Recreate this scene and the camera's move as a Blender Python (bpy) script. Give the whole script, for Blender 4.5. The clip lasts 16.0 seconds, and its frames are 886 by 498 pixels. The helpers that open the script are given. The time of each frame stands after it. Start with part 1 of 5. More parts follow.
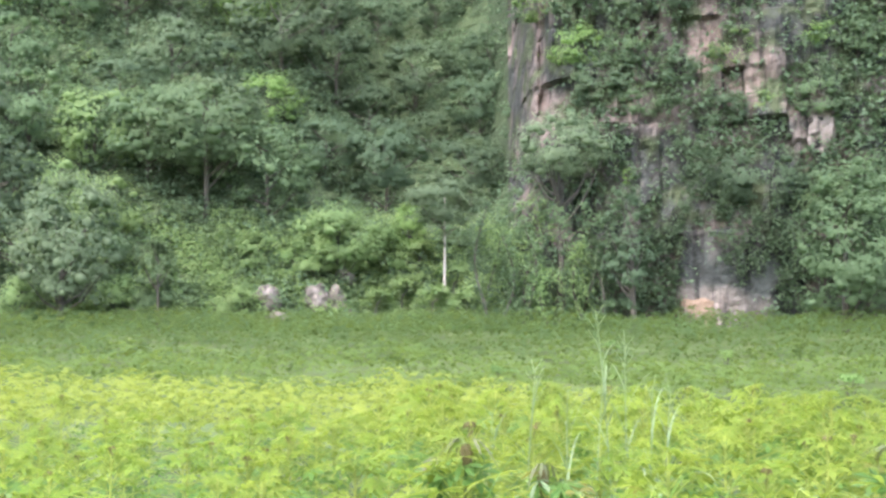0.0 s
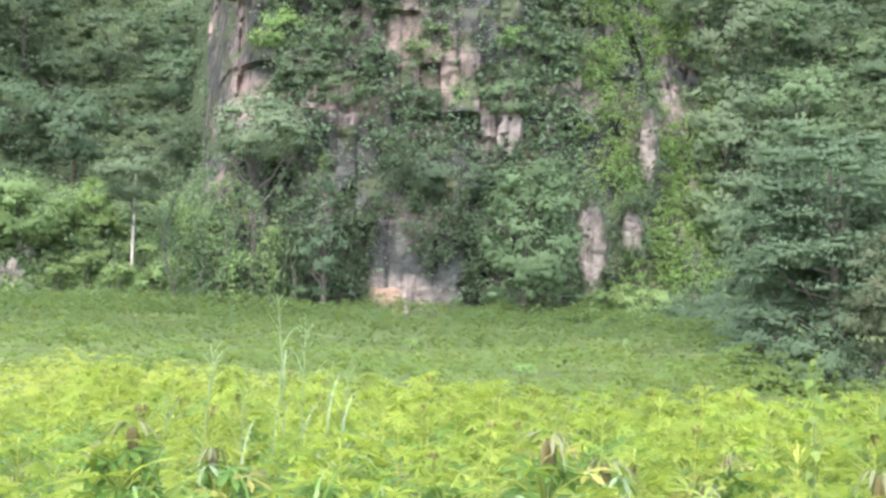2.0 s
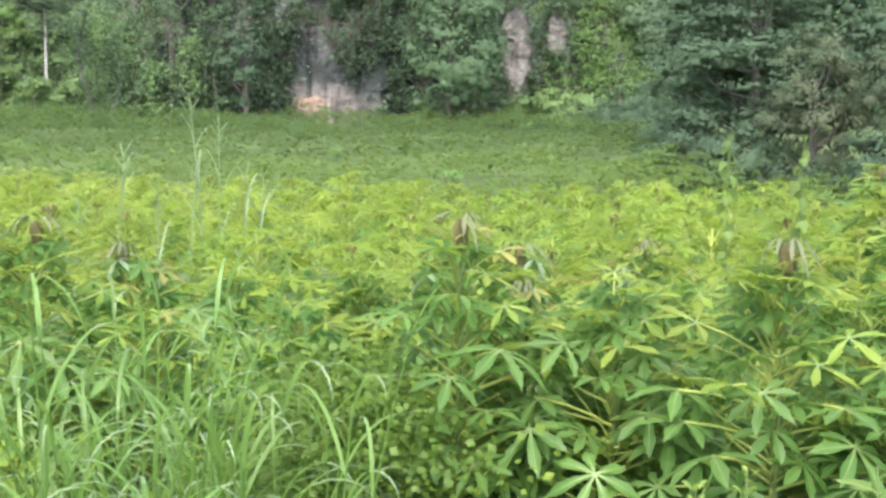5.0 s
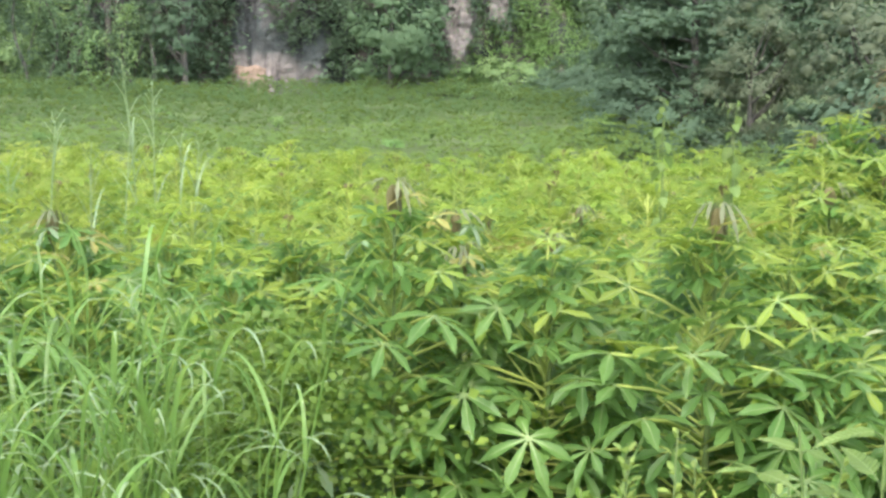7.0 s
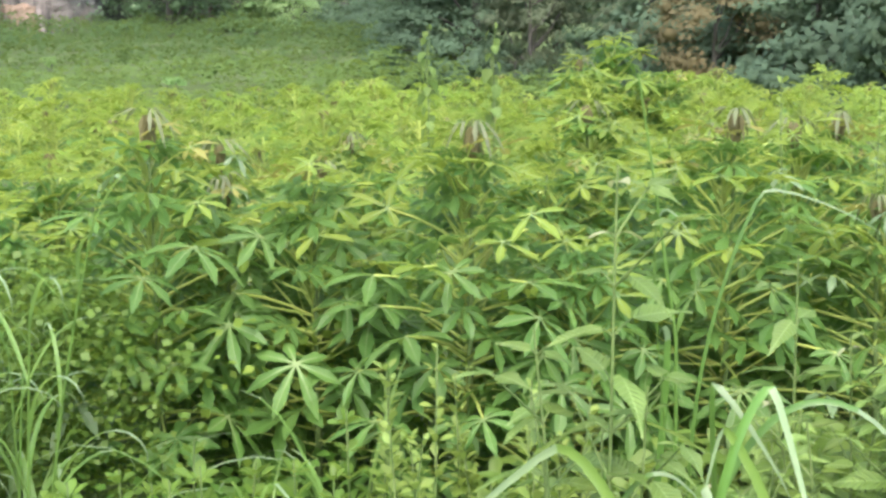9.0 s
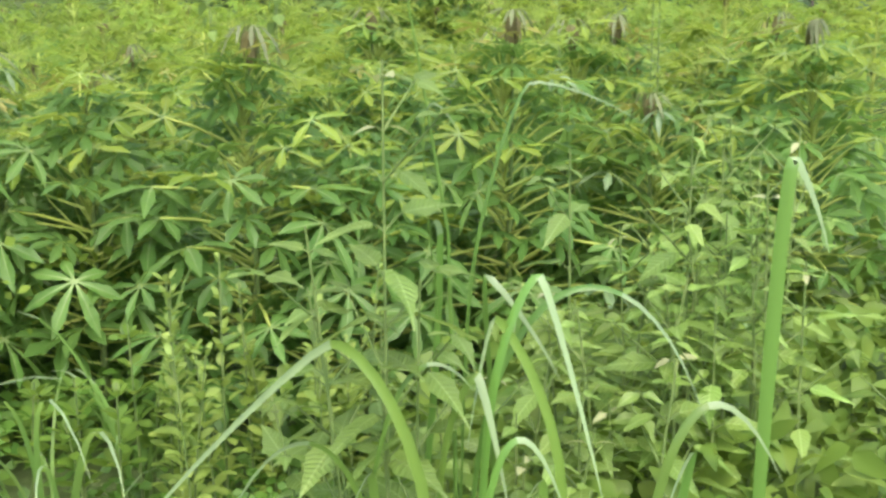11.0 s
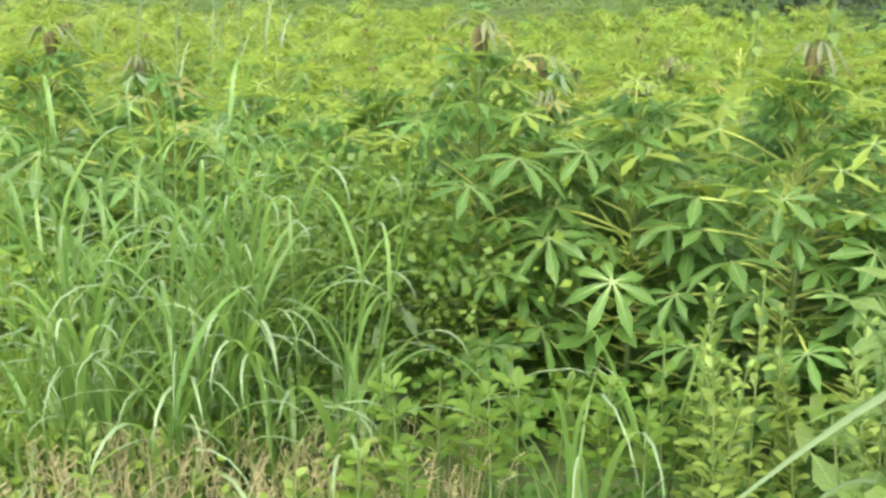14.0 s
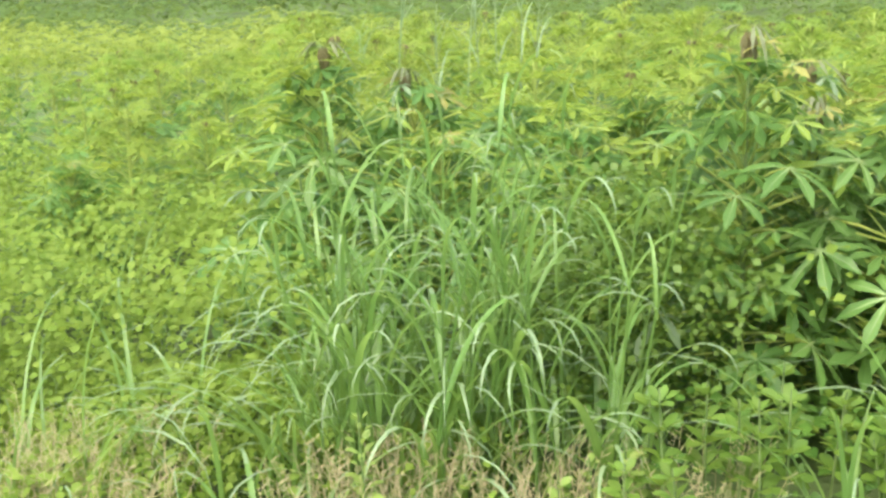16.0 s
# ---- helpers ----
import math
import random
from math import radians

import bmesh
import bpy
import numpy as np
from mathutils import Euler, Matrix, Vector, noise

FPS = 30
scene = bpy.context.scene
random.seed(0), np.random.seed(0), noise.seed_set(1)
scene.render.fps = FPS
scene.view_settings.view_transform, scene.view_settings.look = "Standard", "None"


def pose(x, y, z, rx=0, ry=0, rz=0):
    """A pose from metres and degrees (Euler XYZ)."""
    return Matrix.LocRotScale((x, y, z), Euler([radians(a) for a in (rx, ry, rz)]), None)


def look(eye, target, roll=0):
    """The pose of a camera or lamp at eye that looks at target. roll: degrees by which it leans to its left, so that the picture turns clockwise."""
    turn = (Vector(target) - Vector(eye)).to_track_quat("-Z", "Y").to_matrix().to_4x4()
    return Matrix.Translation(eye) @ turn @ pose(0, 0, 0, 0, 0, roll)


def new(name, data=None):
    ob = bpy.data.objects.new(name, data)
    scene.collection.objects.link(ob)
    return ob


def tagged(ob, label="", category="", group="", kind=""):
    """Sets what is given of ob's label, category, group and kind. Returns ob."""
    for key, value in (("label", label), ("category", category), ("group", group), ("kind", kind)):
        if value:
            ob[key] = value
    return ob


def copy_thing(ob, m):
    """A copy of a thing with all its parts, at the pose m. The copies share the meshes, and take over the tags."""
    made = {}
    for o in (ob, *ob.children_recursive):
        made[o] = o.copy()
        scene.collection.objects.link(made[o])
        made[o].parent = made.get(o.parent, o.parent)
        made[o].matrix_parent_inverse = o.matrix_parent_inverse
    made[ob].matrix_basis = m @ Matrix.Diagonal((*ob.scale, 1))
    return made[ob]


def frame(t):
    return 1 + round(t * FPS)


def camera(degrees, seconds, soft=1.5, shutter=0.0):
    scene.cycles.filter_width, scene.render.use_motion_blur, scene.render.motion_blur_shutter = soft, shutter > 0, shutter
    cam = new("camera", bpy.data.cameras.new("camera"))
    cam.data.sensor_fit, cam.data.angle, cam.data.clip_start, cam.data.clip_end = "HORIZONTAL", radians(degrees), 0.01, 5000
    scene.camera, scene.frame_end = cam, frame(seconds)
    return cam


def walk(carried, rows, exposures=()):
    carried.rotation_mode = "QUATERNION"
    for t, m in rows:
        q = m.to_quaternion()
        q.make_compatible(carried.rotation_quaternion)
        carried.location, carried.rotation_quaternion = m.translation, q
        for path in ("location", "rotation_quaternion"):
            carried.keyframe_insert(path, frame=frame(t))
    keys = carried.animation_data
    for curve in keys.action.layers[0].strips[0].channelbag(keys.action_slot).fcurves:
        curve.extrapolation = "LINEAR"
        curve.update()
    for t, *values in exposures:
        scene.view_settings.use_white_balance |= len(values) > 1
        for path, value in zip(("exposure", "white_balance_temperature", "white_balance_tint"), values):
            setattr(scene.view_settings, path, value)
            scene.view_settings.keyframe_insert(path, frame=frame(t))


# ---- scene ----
cam = camera(39.57, 16.0, soft=2.8)


def aim(x, y, z, yaw, pitch, roll):
    """A camera at x, y, z: yaw to the left from +y, pitch up, roll, in degrees."""
    a, b = radians(yaw), radians(pitch)
    way = Vector((-math.sin(a) * math.cos(b), math.cos(a) * math.cos(b), math.sin(b)))
    eye = Vector((x, y, z))
    return look(eye, eye + way, roll)


PATH = [
    (0.0, aim(-0.127, -0.036, 1.592, 9.01, 4.09, -0.01)),
    (0.5, aim(-0.116, -0.037, 1.592, 5.61, 4.17, 0.48)),
    (1.0, aim(-0.109, -0.038, 1.593, 3.22, 4.11, 0.72)),
    (1.5, aim(-0.095, -0.038, 1.596, -0.70, 3.90, 1.22)),
    (2.0, aim(-0.079, -0.051, 1.593, -5.22, 3.60, 1.64)),
    (2.5, aim(-0.070, -0.044, 1.575, -7.01, 1.43, 1.29)),
    (3.0, aim(-0.055, -0.032, 1.555, -8.61, -1.09, 1.02)),
    (3.5, aim(-0.046, 0.012, 1.537, -9.00, -3.33, 0.70)),
    (4.0, aim(-0.036, 0.002, 1.528, -8.99, -4.16, 0.55)),
    (4.2, aim(-0.030, 0.011, 1.524, -8.51, -4.39, 0.37)),
    (5.2, aim(-0.020, 0.018, 1.514, -8.90, -5.35, 0.30)),
    (6.3, aim(-0.010, 0.026, 1.503, -9.77, -6.06, 0.31)),
    (6.5, aim(-0.004, 0.022, 1.505, -9.96, -6.34, 0.42)),
    (7.0, aim(0.006, 0.023, 1.505, -11.45, -6.61, 0.30)),
    (7.5, aim(0.019, 0.017, 1.505, -13.58, -6.65, 0.58)),
    (8.0, aim(0.040, 0.011, 1.505, -15.57, -6.79, 0.16)),
    (8.5, aim(0.066, 0.006, 1.496, -17.67, -7.87, -0.49)),
    (9.0, aim(0.090, -0.001, 1.477, -21.06, -9.69, -1.03)),
    (9.5, aim(0.110, -0.005, 1.463, -23.46, -11.32, -1.05)),
    (10.0, aim(0.131, -0.016, 1.450, -25.88, -12.17, -1.32)),
    (10.2, aim(0.137, -0.019, 1.447, -27.74, -12.70, -1.36)),
    (10.7, aim(0.138, -0.020, 1.444, -30.20, -13.50, -1.30)),
    (11.7, aim(0.140, -0.020, 1.439, -29.60, -13.90, -0.80)),
    (12.3, aim(0.142, -0.021, 1.436, -25.78, -13.38, -0.35)),
    (12.5, aim(0.125, -0.012, 1.437, -23.65, -12.90, -0.47)),
    (13.0, aim(0.092, 0.011, 1.437, -18.53, -12.89, 0.32)),
    (13.5, aim(0.044, 0.028, 1.441, -13.04, -12.64, 0.45)),
    (14.0, aim(0.005, 0.034, 1.436, -7.54, -12.76, 0.18)),
    (14.5, aim(-0.055, 0.040, 1.439, -1.07, -12.16, -0.25)),
    (15.0, aim(-0.068, 0.042, 1.438, 0.23, -12.38, -0.45)),
    (15.5, aim(-0.061, 0.038, 1.440, 0.82, -13.22, -0.21)),
    (16.0, aim(-0.044, 0.028, 1.453, 4.06, -12.41, -1.77)),
]
# Seconds, stops, kelvin, tint.
EXPOSURES = [(0.0, 2.58, 6250, 21), (2.0, 2.67, 6300, 22), (3.0, 2.66, 6350, 21), (3.5, 2.48, 6350, 19), (4.2, 2.4, 6300, 17), (7.0, 2.35, 6250, 16), (8.5, 2.32, 6250, 16), (10.2, 2.14, 6550, 12),
             (12.5, 2.05, 6700, 6), (13.0, 2.24, 6700, 9), (14.0, 2.33, 6700, 9), (14.5, 2.36, 6700, 11), (16.0, 2.38, 6650, 11)]
walk(cam, PATH, EXPOSURES)

# ---- light ----
world = bpy.data.worlds.new("sky")
world.use_nodes = True
scene.world = world
wn = world.node_tree.nodes
sky = wn.new("ShaderNodeTexSky")
sky.sky_type, sky.sun_disc = "NISHITA", False
sky.sun_elevation, sky.sun_rotation = radians(56), radians(200)
sky.air_density, sky.dust_density, sky.ozone_density = 1.0, 3.5, 1.0
wn["Background"].inputs["Strength"].default_value = 0.15
world.node_tree.links.new(sky.outputs["Color"], wn["Background"].inputs["Color"])
sun_data = bpy.data.lights.new("sun", "SUN")
sun_data.energy, sun_data.angle, sun_data.color = 1.0, radians(55), (1.0, 0.97, 0.92)
sun = new("sun", sun_data)
sun.matrix_world = look((-17, -47, 74), (0, 0, 0))


# ---- materials ----
def base_material(name, rough, spec=0.3):
    m = bpy.data.materials.new(name)
    m.use_nodes = True
    b = m.node_tree.nodes["Principled BSDF"]
    b.inputs["Roughness"].default_value = rough
    b.inputs["Specular IOR Level"].default_value = spec
    return m, m.node_tree.nodes, m.node_tree.links, b


def mixed(nodes, links, fac, a, b):
    n = nodes.new("ShaderNodeMix")
    n.data_type = "RGBA"
    for key, v in ((0, fac), (6, a), (7, b)):
        if isinstance(v, bpy.types.NodeSocket):
            links.new(v, n.inputs[key])
        else:
            n.inputs[key].default_value = v if key == 0 else (*v, 1)
    return n.outputs[2]


def spread(nodes, links, value, lo, hi):
    n = nodes.new("ShaderNodeMapRange")
    links.new(value, n.inputs[0])
    n.inputs[1].default_value, n.inputs[2].default_value = lo, hi
    return n.outputs[0]


def grain(nodes, links, scale, detail=4.0):
    co = nodes.new("ShaderNodeTexCoord")
    n = nodes.new("ShaderNodeTexNoise")
    n.inputs["Scale"].default_value, n.inputs["Detail"].default_value = scale, detail
    links.new(co.outputs["Object"], n.inputs["Vector"])
    return n.outputs["Fac"]


def leaf_material(name, dark, light, rough=0.45, thin=0.35, scale=6.0, spec=0.35, island=1.0, vary_by=0.26, hue_by=0.018, through_by=0.35, veins=0.0):
    """A leaf: colour varies from piece to piece and in patches, and light shines through it."""
    m, nodes, links, b = base_material(name, rough, spec)
    geo, info = nodes.new("ShaderNodeNewGeometry"), nodes.new("ShaderNodeObjectInfo")
    mid = tuple((p + q) / 2 for p, q in zip(dark, light))
    each = nodes.new("ShaderNodeMapRange")
    links.new(geo.outputs["Random Per Island"], each.inputs[0])
    each.inputs[3].default_value, each.inputs[4].default_value = 0.5 - island / 2, 0.5 + island / 2
    c = mixed(nodes, links, each.outputs[0], dark, light)
    c = mixed(nodes, links, spread(nodes, links, grain(nodes, links, scale), 0.35, 0.7), c, mid)
    if veins:
        # Side veins that run up and outwards from a pale midrib along the leaf's own y.
        co, axes = nodes.new("ShaderNodeTexCoord"), nodes.new("ShaderNodeSeparateXYZ")
        links.new(co.outputs["Object"], axes.inputs[0])

        def calc(kind, p, q=None):
            n = nodes.new("ShaderNodeMath")
            n.operation = kind
            for key, v in enumerate((p, q)):
                if isinstance(v, bpy.types.NodeSocket):
                    links.new(v, n.inputs[key])
                elif v is not None:
                    n.inputs[key].default_value = v
            return n.outputs[0]

        off = calc("ABSOLUTE", axes.outputs["X"])
        rise = calc("SINE", calc("MULTIPLY", calc("SUBTRACT", axes.outputs["Y"], calc("MULTIPLY", off, 0.8)), 6.283 / veins))
        line = spread(nodes, links, rise, 0.55, 1.0)
        rib = spread(nodes, links, off, 0.0022, 0.0008)
        pale = calc("MAXIMUM", calc("MULTIPLY", line, 0.35), rib)
        c = mixed(nodes, links, calc("MULTIPLY", pale, 0.6), c, tuple(min(1, v * 1.3 + 0.06) for v in light))
        bp = nodes.new("ShaderNodeBump")
        bp.inputs["Strength"].default_value, bp.inputs["Distance"].default_value = 0.5, 0.002
        links.new(rise, bp.inputs["Height"])
        links.new(bp.outputs[0], b.inputs["Normal"])
    hsv = nodes.new("ShaderNodeHueSaturation")
    links.new(c, hsv.inputs["Color"])
    vary = nodes.new("ShaderNodeMapRange")
    links.new(info.outputs["Random"], vary.inputs[0])
    vary.inputs[3].default_value, vary.inputs[4].default_value = 1 - vary_by, 1 + vary_by
    links.new(vary.outputs[0], hsv.inputs["Value"])
    other = nodes.new("ShaderNodeMath")
    other.operation = "FRACT"
    times = nodes.new("ShaderNodeMath")
    times.operation, times.inputs[1].default_value = "MULTIPLY", 17.3
    links.new(info.outputs["Random"], times.inputs[0])
    links.new(times.outputs[0], other.inputs[0])
    hue = nodes.new("ShaderNodeMapRange")
    links.new(other.outputs[0], hue.inputs[0])
    hue.inputs[3].default_value, hue.inputs[4].default_value = (0.5, 0.5) if not vary_by else (0.5 - hue_by * 0.8, 0.5 + hue_by)
    links.new(hue.outputs[0], hsv.inputs["Hue"])
    links.new(hsv.outputs["Color"], b.inputs["Base Color"])
    glow = nodes.new("ShaderNodeBsdfTranslucent")
    links.new(mixed(nodes, links, through_by, hsv.outputs["Color"], (0.29, 0.36, 0.05)), glow.inputs["Color"])
    mix = nodes.new("ShaderNodeMixShader")
    mix.inputs[0].default_value = thin + 0.12
    links.new(b.outputs[0], mix.inputs[1])
    links.new(glow.outputs[0], mix.inputs[2])
    links.new(mix.outputs[0], nodes["Material Output"].inputs["Surface"])
    return m


def rough_material(name, dark, light, scale, rough=0.85, bump=0.3, tint=None):
    """Soil, bark and stone: two colours in patches of two sizes, with relief."""
    m, nodes, links, b = base_material(name, rough, 0.2)
    c = mixed(nodes, links, spread(nodes, links, grain(nodes, links, scale, 8), 0.3, 0.7), dark, light)
    if tint:
        c = mixed(nodes, links, spread(nodes, links, grain(nodes, links, scale * 0.22, 3), 0.35, 0.6), c, tint)
    links.new(c, b.inputs["Base Color"])
    bp = nodes.new("ShaderNodeBump")
    bp.inputs["Strength"].default_value, bp.inputs["Distance"].default_value = bump, 0.3 / scale
    links.new(grain(nodes, links, scale * 3, 8), bp.inputs["Height"])
    links.new(bp.outputs[0], b.inputs["Normal"])
    return m


def cliff_material(name, dark, light, tint, moss=False):
    """Limestone: blotches, rust and dark streaks that run down the face."""
    m, nodes, links, b = base_material(name, 0.9, 0.15)
    co, mp = nodes.new("ShaderNodeTexCoord"), nodes.new("ShaderNodeMapping")
    links.new(co.outputs["Object"], mp.inputs["Vector"])
    mp.inputs["Scale"].default_value = (0.9, 0.9, 0.12)
    streak = nodes.new("ShaderNodeTexNoise")
    streak.inputs["Scale"].default_value, streak.inputs["Detail"].default_value = 1.1, 6
    links.new(mp.outputs[0], streak.inputs["Vector"])
    c = mixed(nodes, links, spread(nodes, links, grain(nodes, links, 0.55, 9), 0.32, 0.68), dark, light)
    c = mixed(nodes, links, spread(nodes, links, grain(nodes, links, 0.16, 4), 0.46, 0.66), c, tint)
    c = mixed(nodes, links, spread(nodes, links, streak.outputs["Fac"], 0.52, 0.68), c, tuple(v * 0.6 for v in dark))
    if moss:
        c = mixed(nodes, links, spread(nodes, links, grain(nodes, links, 0.33, 7), 0.48, 0.6), c, (0.05, 0.065, 0.034))
    links.new(c, b.inputs["Base Color"])
    bp = nodes.new("ShaderNodeBump")
    bp.inputs["Strength"].default_value, bp.inputs["Distance"].default_value = 0.8, 0.5
    links.new(grain(nodes, links, 1.6, 9), bp.inputs["Height"])
    links.new(bp.outputs[0], b.inputs["Normal"])
    return m


M = {
    "young": leaf_material("young_cassava_leaf", (0.138, 0.228, 0.028), (0.242, 0.318, 0.05), 0.5, 0.46, 9, 0.25, vary_by=0.16, hue_by=0.01),
    "mature": leaf_material("mature_cassava_leaf", (0.086, 0.193, 0.041), (0.153, 0.283, 0.066), 0.42, 0.5, 9, 0.36, vary_by=0.16, hue_by=0.006, through_by=0.25),
    "tinged": leaf_material("tinged_cassava_leaf", (0.20, 0.205, 0.042), (0.30, 0.27, 0.075), 0.5, 0.42, 9, 0.25, vary_by=0.12, hue_by=0.008),
    "silver": leaf_material("pale_leaf_underside", (0.115, 0.19, 0.08), (0.165, 0.24, 0.115), 0.45, 0.3, 9, 0.4, vary_by=0.12, hue_by=0.004),
    "grey_shoot": leaf_material("grey_shoot_leaf", (0.105, 0.128, 0.055), (0.16, 0.18, 0.09), 0.5, 0.3, 9, 0.3, vary_by=0.1, hue_by=0.004),
    "bronze": leaf_material("bronze_shoot", (0.12, 0.112, 0.044), (0.18, 0.164, 0.068), 0.5, 0.25, 12, vary_by=0.12, hue_by=0.004, through_by=0.0),
    "petiole": leaf_material("petiole", (0.34, 0.44, 0.085), (0.48, 0.54, 0.155), 0.45, 0.3, 5, vary_by=0.12, hue_by=0.01),
    "rib": leaf_material("leaf_rib", (0.18, 0.27, 0.09), (0.27, 0.35, 0.14), 0.5, 0.3, 9, vary_by=0.1, hue_by=0.004),
    "stem": rough_material("green_stem", (0.07, 0.12, 0.03), (0.14, 0.19, 0.06), 20, 0.7),
    "scramble": leaf_material("scrambling_leaf", (0.085, 0.162, 0.024), (0.15, 0.24, 0.042), 0.5, 0.46, 6, vary_by=0.0),
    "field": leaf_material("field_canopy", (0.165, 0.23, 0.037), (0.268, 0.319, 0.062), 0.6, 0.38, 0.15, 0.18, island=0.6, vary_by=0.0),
    # Same crop further off: haze and dimmer distance are put into these two colours.
    "mid_field": leaf_material("mid_field_haze_tone", (0.077, 0.136, 0.036), (0.111, 0.177, 0.049), 0.7, 0.36, 0.1, 0.15, island=0.3, vary_by=0.0),
    "far_field": leaf_material("far_field_distance_tone", (0.042, 0.083, 0.03), (0.062, 0.11, 0.04), 0.7, 0.35, 0.1, 0.15, island=0.2, vary_by=0.0),
    "grass": leaf_material("grass_blade", (0.128, 0.256, 0.05), (0.215, 0.35, 0.09), 0.35, 0.48, 3, 0.5, vary_by=0.18, hue_by=0.008),
    # Pale stalks and thin blades; on arched blades also sky sheen put into colour.
    "pale_grass": leaf_material("pale_or_sheen_blade", (0.19, 0.29, 0.13), (0.29, 0.38, 0.20), 0.42, 0.38, 3, 0.45, vary_by=0.14, hue_by=0.004),
    "broad_grass": leaf_material("broad_grass_blade", (0.085, 0.19, 0.03), (0.15, 0.25, 0.055), 0.3, 0.35, 3, 0.5),
    "straw": leaf_material("dry_straw", (0.33, 0.29, 0.145), (0.45, 0.39, 0.21), 0.7, 0.3, 8, vary_by=0.0),
    "clover": leaf_material("round_weed_leaf", (0.14, 0.238, 0.03), (0.232, 0.318, 0.055), 0.55, 0.46, 6, 0.2, vary_by=0.0),
    # Weed green darkened to stand for the shade below the cassava.
    "dark_weed": leaf_material("shade_toned_weed_leaf", (0.0525, 0.137, 0.0211), (0.116, 0.228, 0.0338), 0.5, 0.3, 6, vary_by=0.0),
    "herb": leaf_material("herb_leaf", (0.09, 0.185, 0.022), (0.16, 0.25, 0.041), 0.5, 0.42, 8, vary_by=0.16, hue_by=0.008),
    "shrub": leaf_material("pale_shrub_leaf", (0.17, 0.265, 0.045), (0.27, 0.355, 0.085), 0.5, 0.4, 8, vary_by=0.16, hue_by=0.008),
    "broadleaf": leaf_material("broad_weed_leaf", (0.105, 0.192, 0.038), (0.19, 0.275, 0.068), 0.42, 0.4, 8, 0.35, vary_by=0.16, hue_by=0.006, veins=0.011),
    "low_broadleaf": leaf_material("low_weed_leaf", (0.085, 0.17, 0.026), (0.19, 0.27, 0.052), 0.45, 0.42, 8, 0.3, vary_by=0.0),
    "pale_broadleaf": leaf_material("pale_weed_leaf", (0.12, 0.235, 0.036), (0.275, 0.385, 0.095), 0.34, 0.44, 8, 0.5, vary_by=0.34, hue_by=0.01, veins=0.011),
    "cream": leaf_material("cream_leaf", (0.27, 0.30, 0.13), (0.36, 0.38, 0.20), 0.5, 0.3, 8, vary_by=0.1, hue_by=0.004),
    # Tree leaf colours are greyed and blued: distance haze is mixed into them.
    "tree_a": leaf_material("hazed_forest_leaf", (0.096, 0.160, 0.084), (0.16, 0.24, 0.121), 0.7, 0.42, 0.12, 0.12, 0.3, 0.2, hue_by=0.008, through_by=0.1),
    "tree_b": leaf_material("hazed_grey_green_leaf", (0.106, 0.162, 0.094), (0.16, 0.222, 0.128), 0.7, 0.42, 0.12, 0.12, 0.3, 0.2, hue_by=0.008, through_by=0.1),
    "tree_c": leaf_material("hazed_bright_leaf", (0.13, 0.238, 0.072), (0.214, 0.325, 0.113), 0.7, 0.42, 0.12, 0.12, 0.3, 0.2, hue_by=0.008, through_by=0.1),
    "tree_d": leaf_material("hazed_blue_green_leaf", (0.076, 0.122, 0.073), (0.122, 0.183, 0.105), 0.7, 0.42, 0.12, 0.12, 0.3, 0.2, hue_by=0.008, through_by=0.1),
    "tree_e": leaf_material("hazed_olive_leaf", (0.094, 0.122, 0.072), (0.142, 0.172, 0.10), 0.7, 0.42, 0.12, 0.12, 0.3, 0.2, hue_by=0.008, through_by=0.1),
    "tree_f": leaf_material("hazed_ochre_leaf", (0.15, 0.138, 0.066), (0.23, 0.198, 0.098), 0.7, 0.42, 0.12, 0.12, 0.3, 0.2, hue_by=0.008, through_by=0.1),
    "vine": leaf_material("vine_leaf", (0.145, 0.238, 0.094), (0.222, 0.322, 0.132), 0.7, 0.42, 0.12, 0.12, 0.3, 0.2, hue_by=0.008, through_by=0.1),
    # Forest green in a darker copy, with the hollow's shade put into the colour.
    "tree_g": leaf_material("shade_toned_forest_leaf", (0.072, 0.12, 0.071), (0.118, 0.18, 0.104), 0.7, 0.42, 0.12, 0.12, 0.3, 0.2, hue_by=0.008, through_by=0.1),
    "bark": rough_material("bark", (0.04, 0.04, 0.032), (0.10, 0.095, 0.075), 6),
    "pale_bark": rough_material("pale_bark", (0.27, 0.26, 0.22), (0.4, 0.385, 0.34), 4),
    "soil": rough_material("soil_and_litter", (0.0425, 0.0553, 0.0213), (0.085, 0.111, 0.0382), 1.5, 0.95, 0.5, (0.088, 0.132, 0.042)),
    # Undergrowth green darkened so gaps between crowns read as shade.
    "hillside": rough_material("shade_toned_undergrowth", (0.03, 0.05, 0.022), (0.06, 0.088, 0.04), 0.8, 0.95, 0.4),
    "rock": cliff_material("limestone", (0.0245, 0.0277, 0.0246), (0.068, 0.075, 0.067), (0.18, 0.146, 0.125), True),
    "boulder": cliff_material("boulder_limestone", (0.085, 0.078, 0.066), (0.205, 0.19, 0.165), (0.225, 0.202, 0.178)),
    "orange_rock": cliff_material("orange_limestone", (0.136, 0.102, 0.0738), (0.288, 0.217, 0.156), (0.36, 0.22, 0.14)),
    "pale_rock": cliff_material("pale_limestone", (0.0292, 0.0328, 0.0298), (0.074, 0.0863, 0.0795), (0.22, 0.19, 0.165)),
}


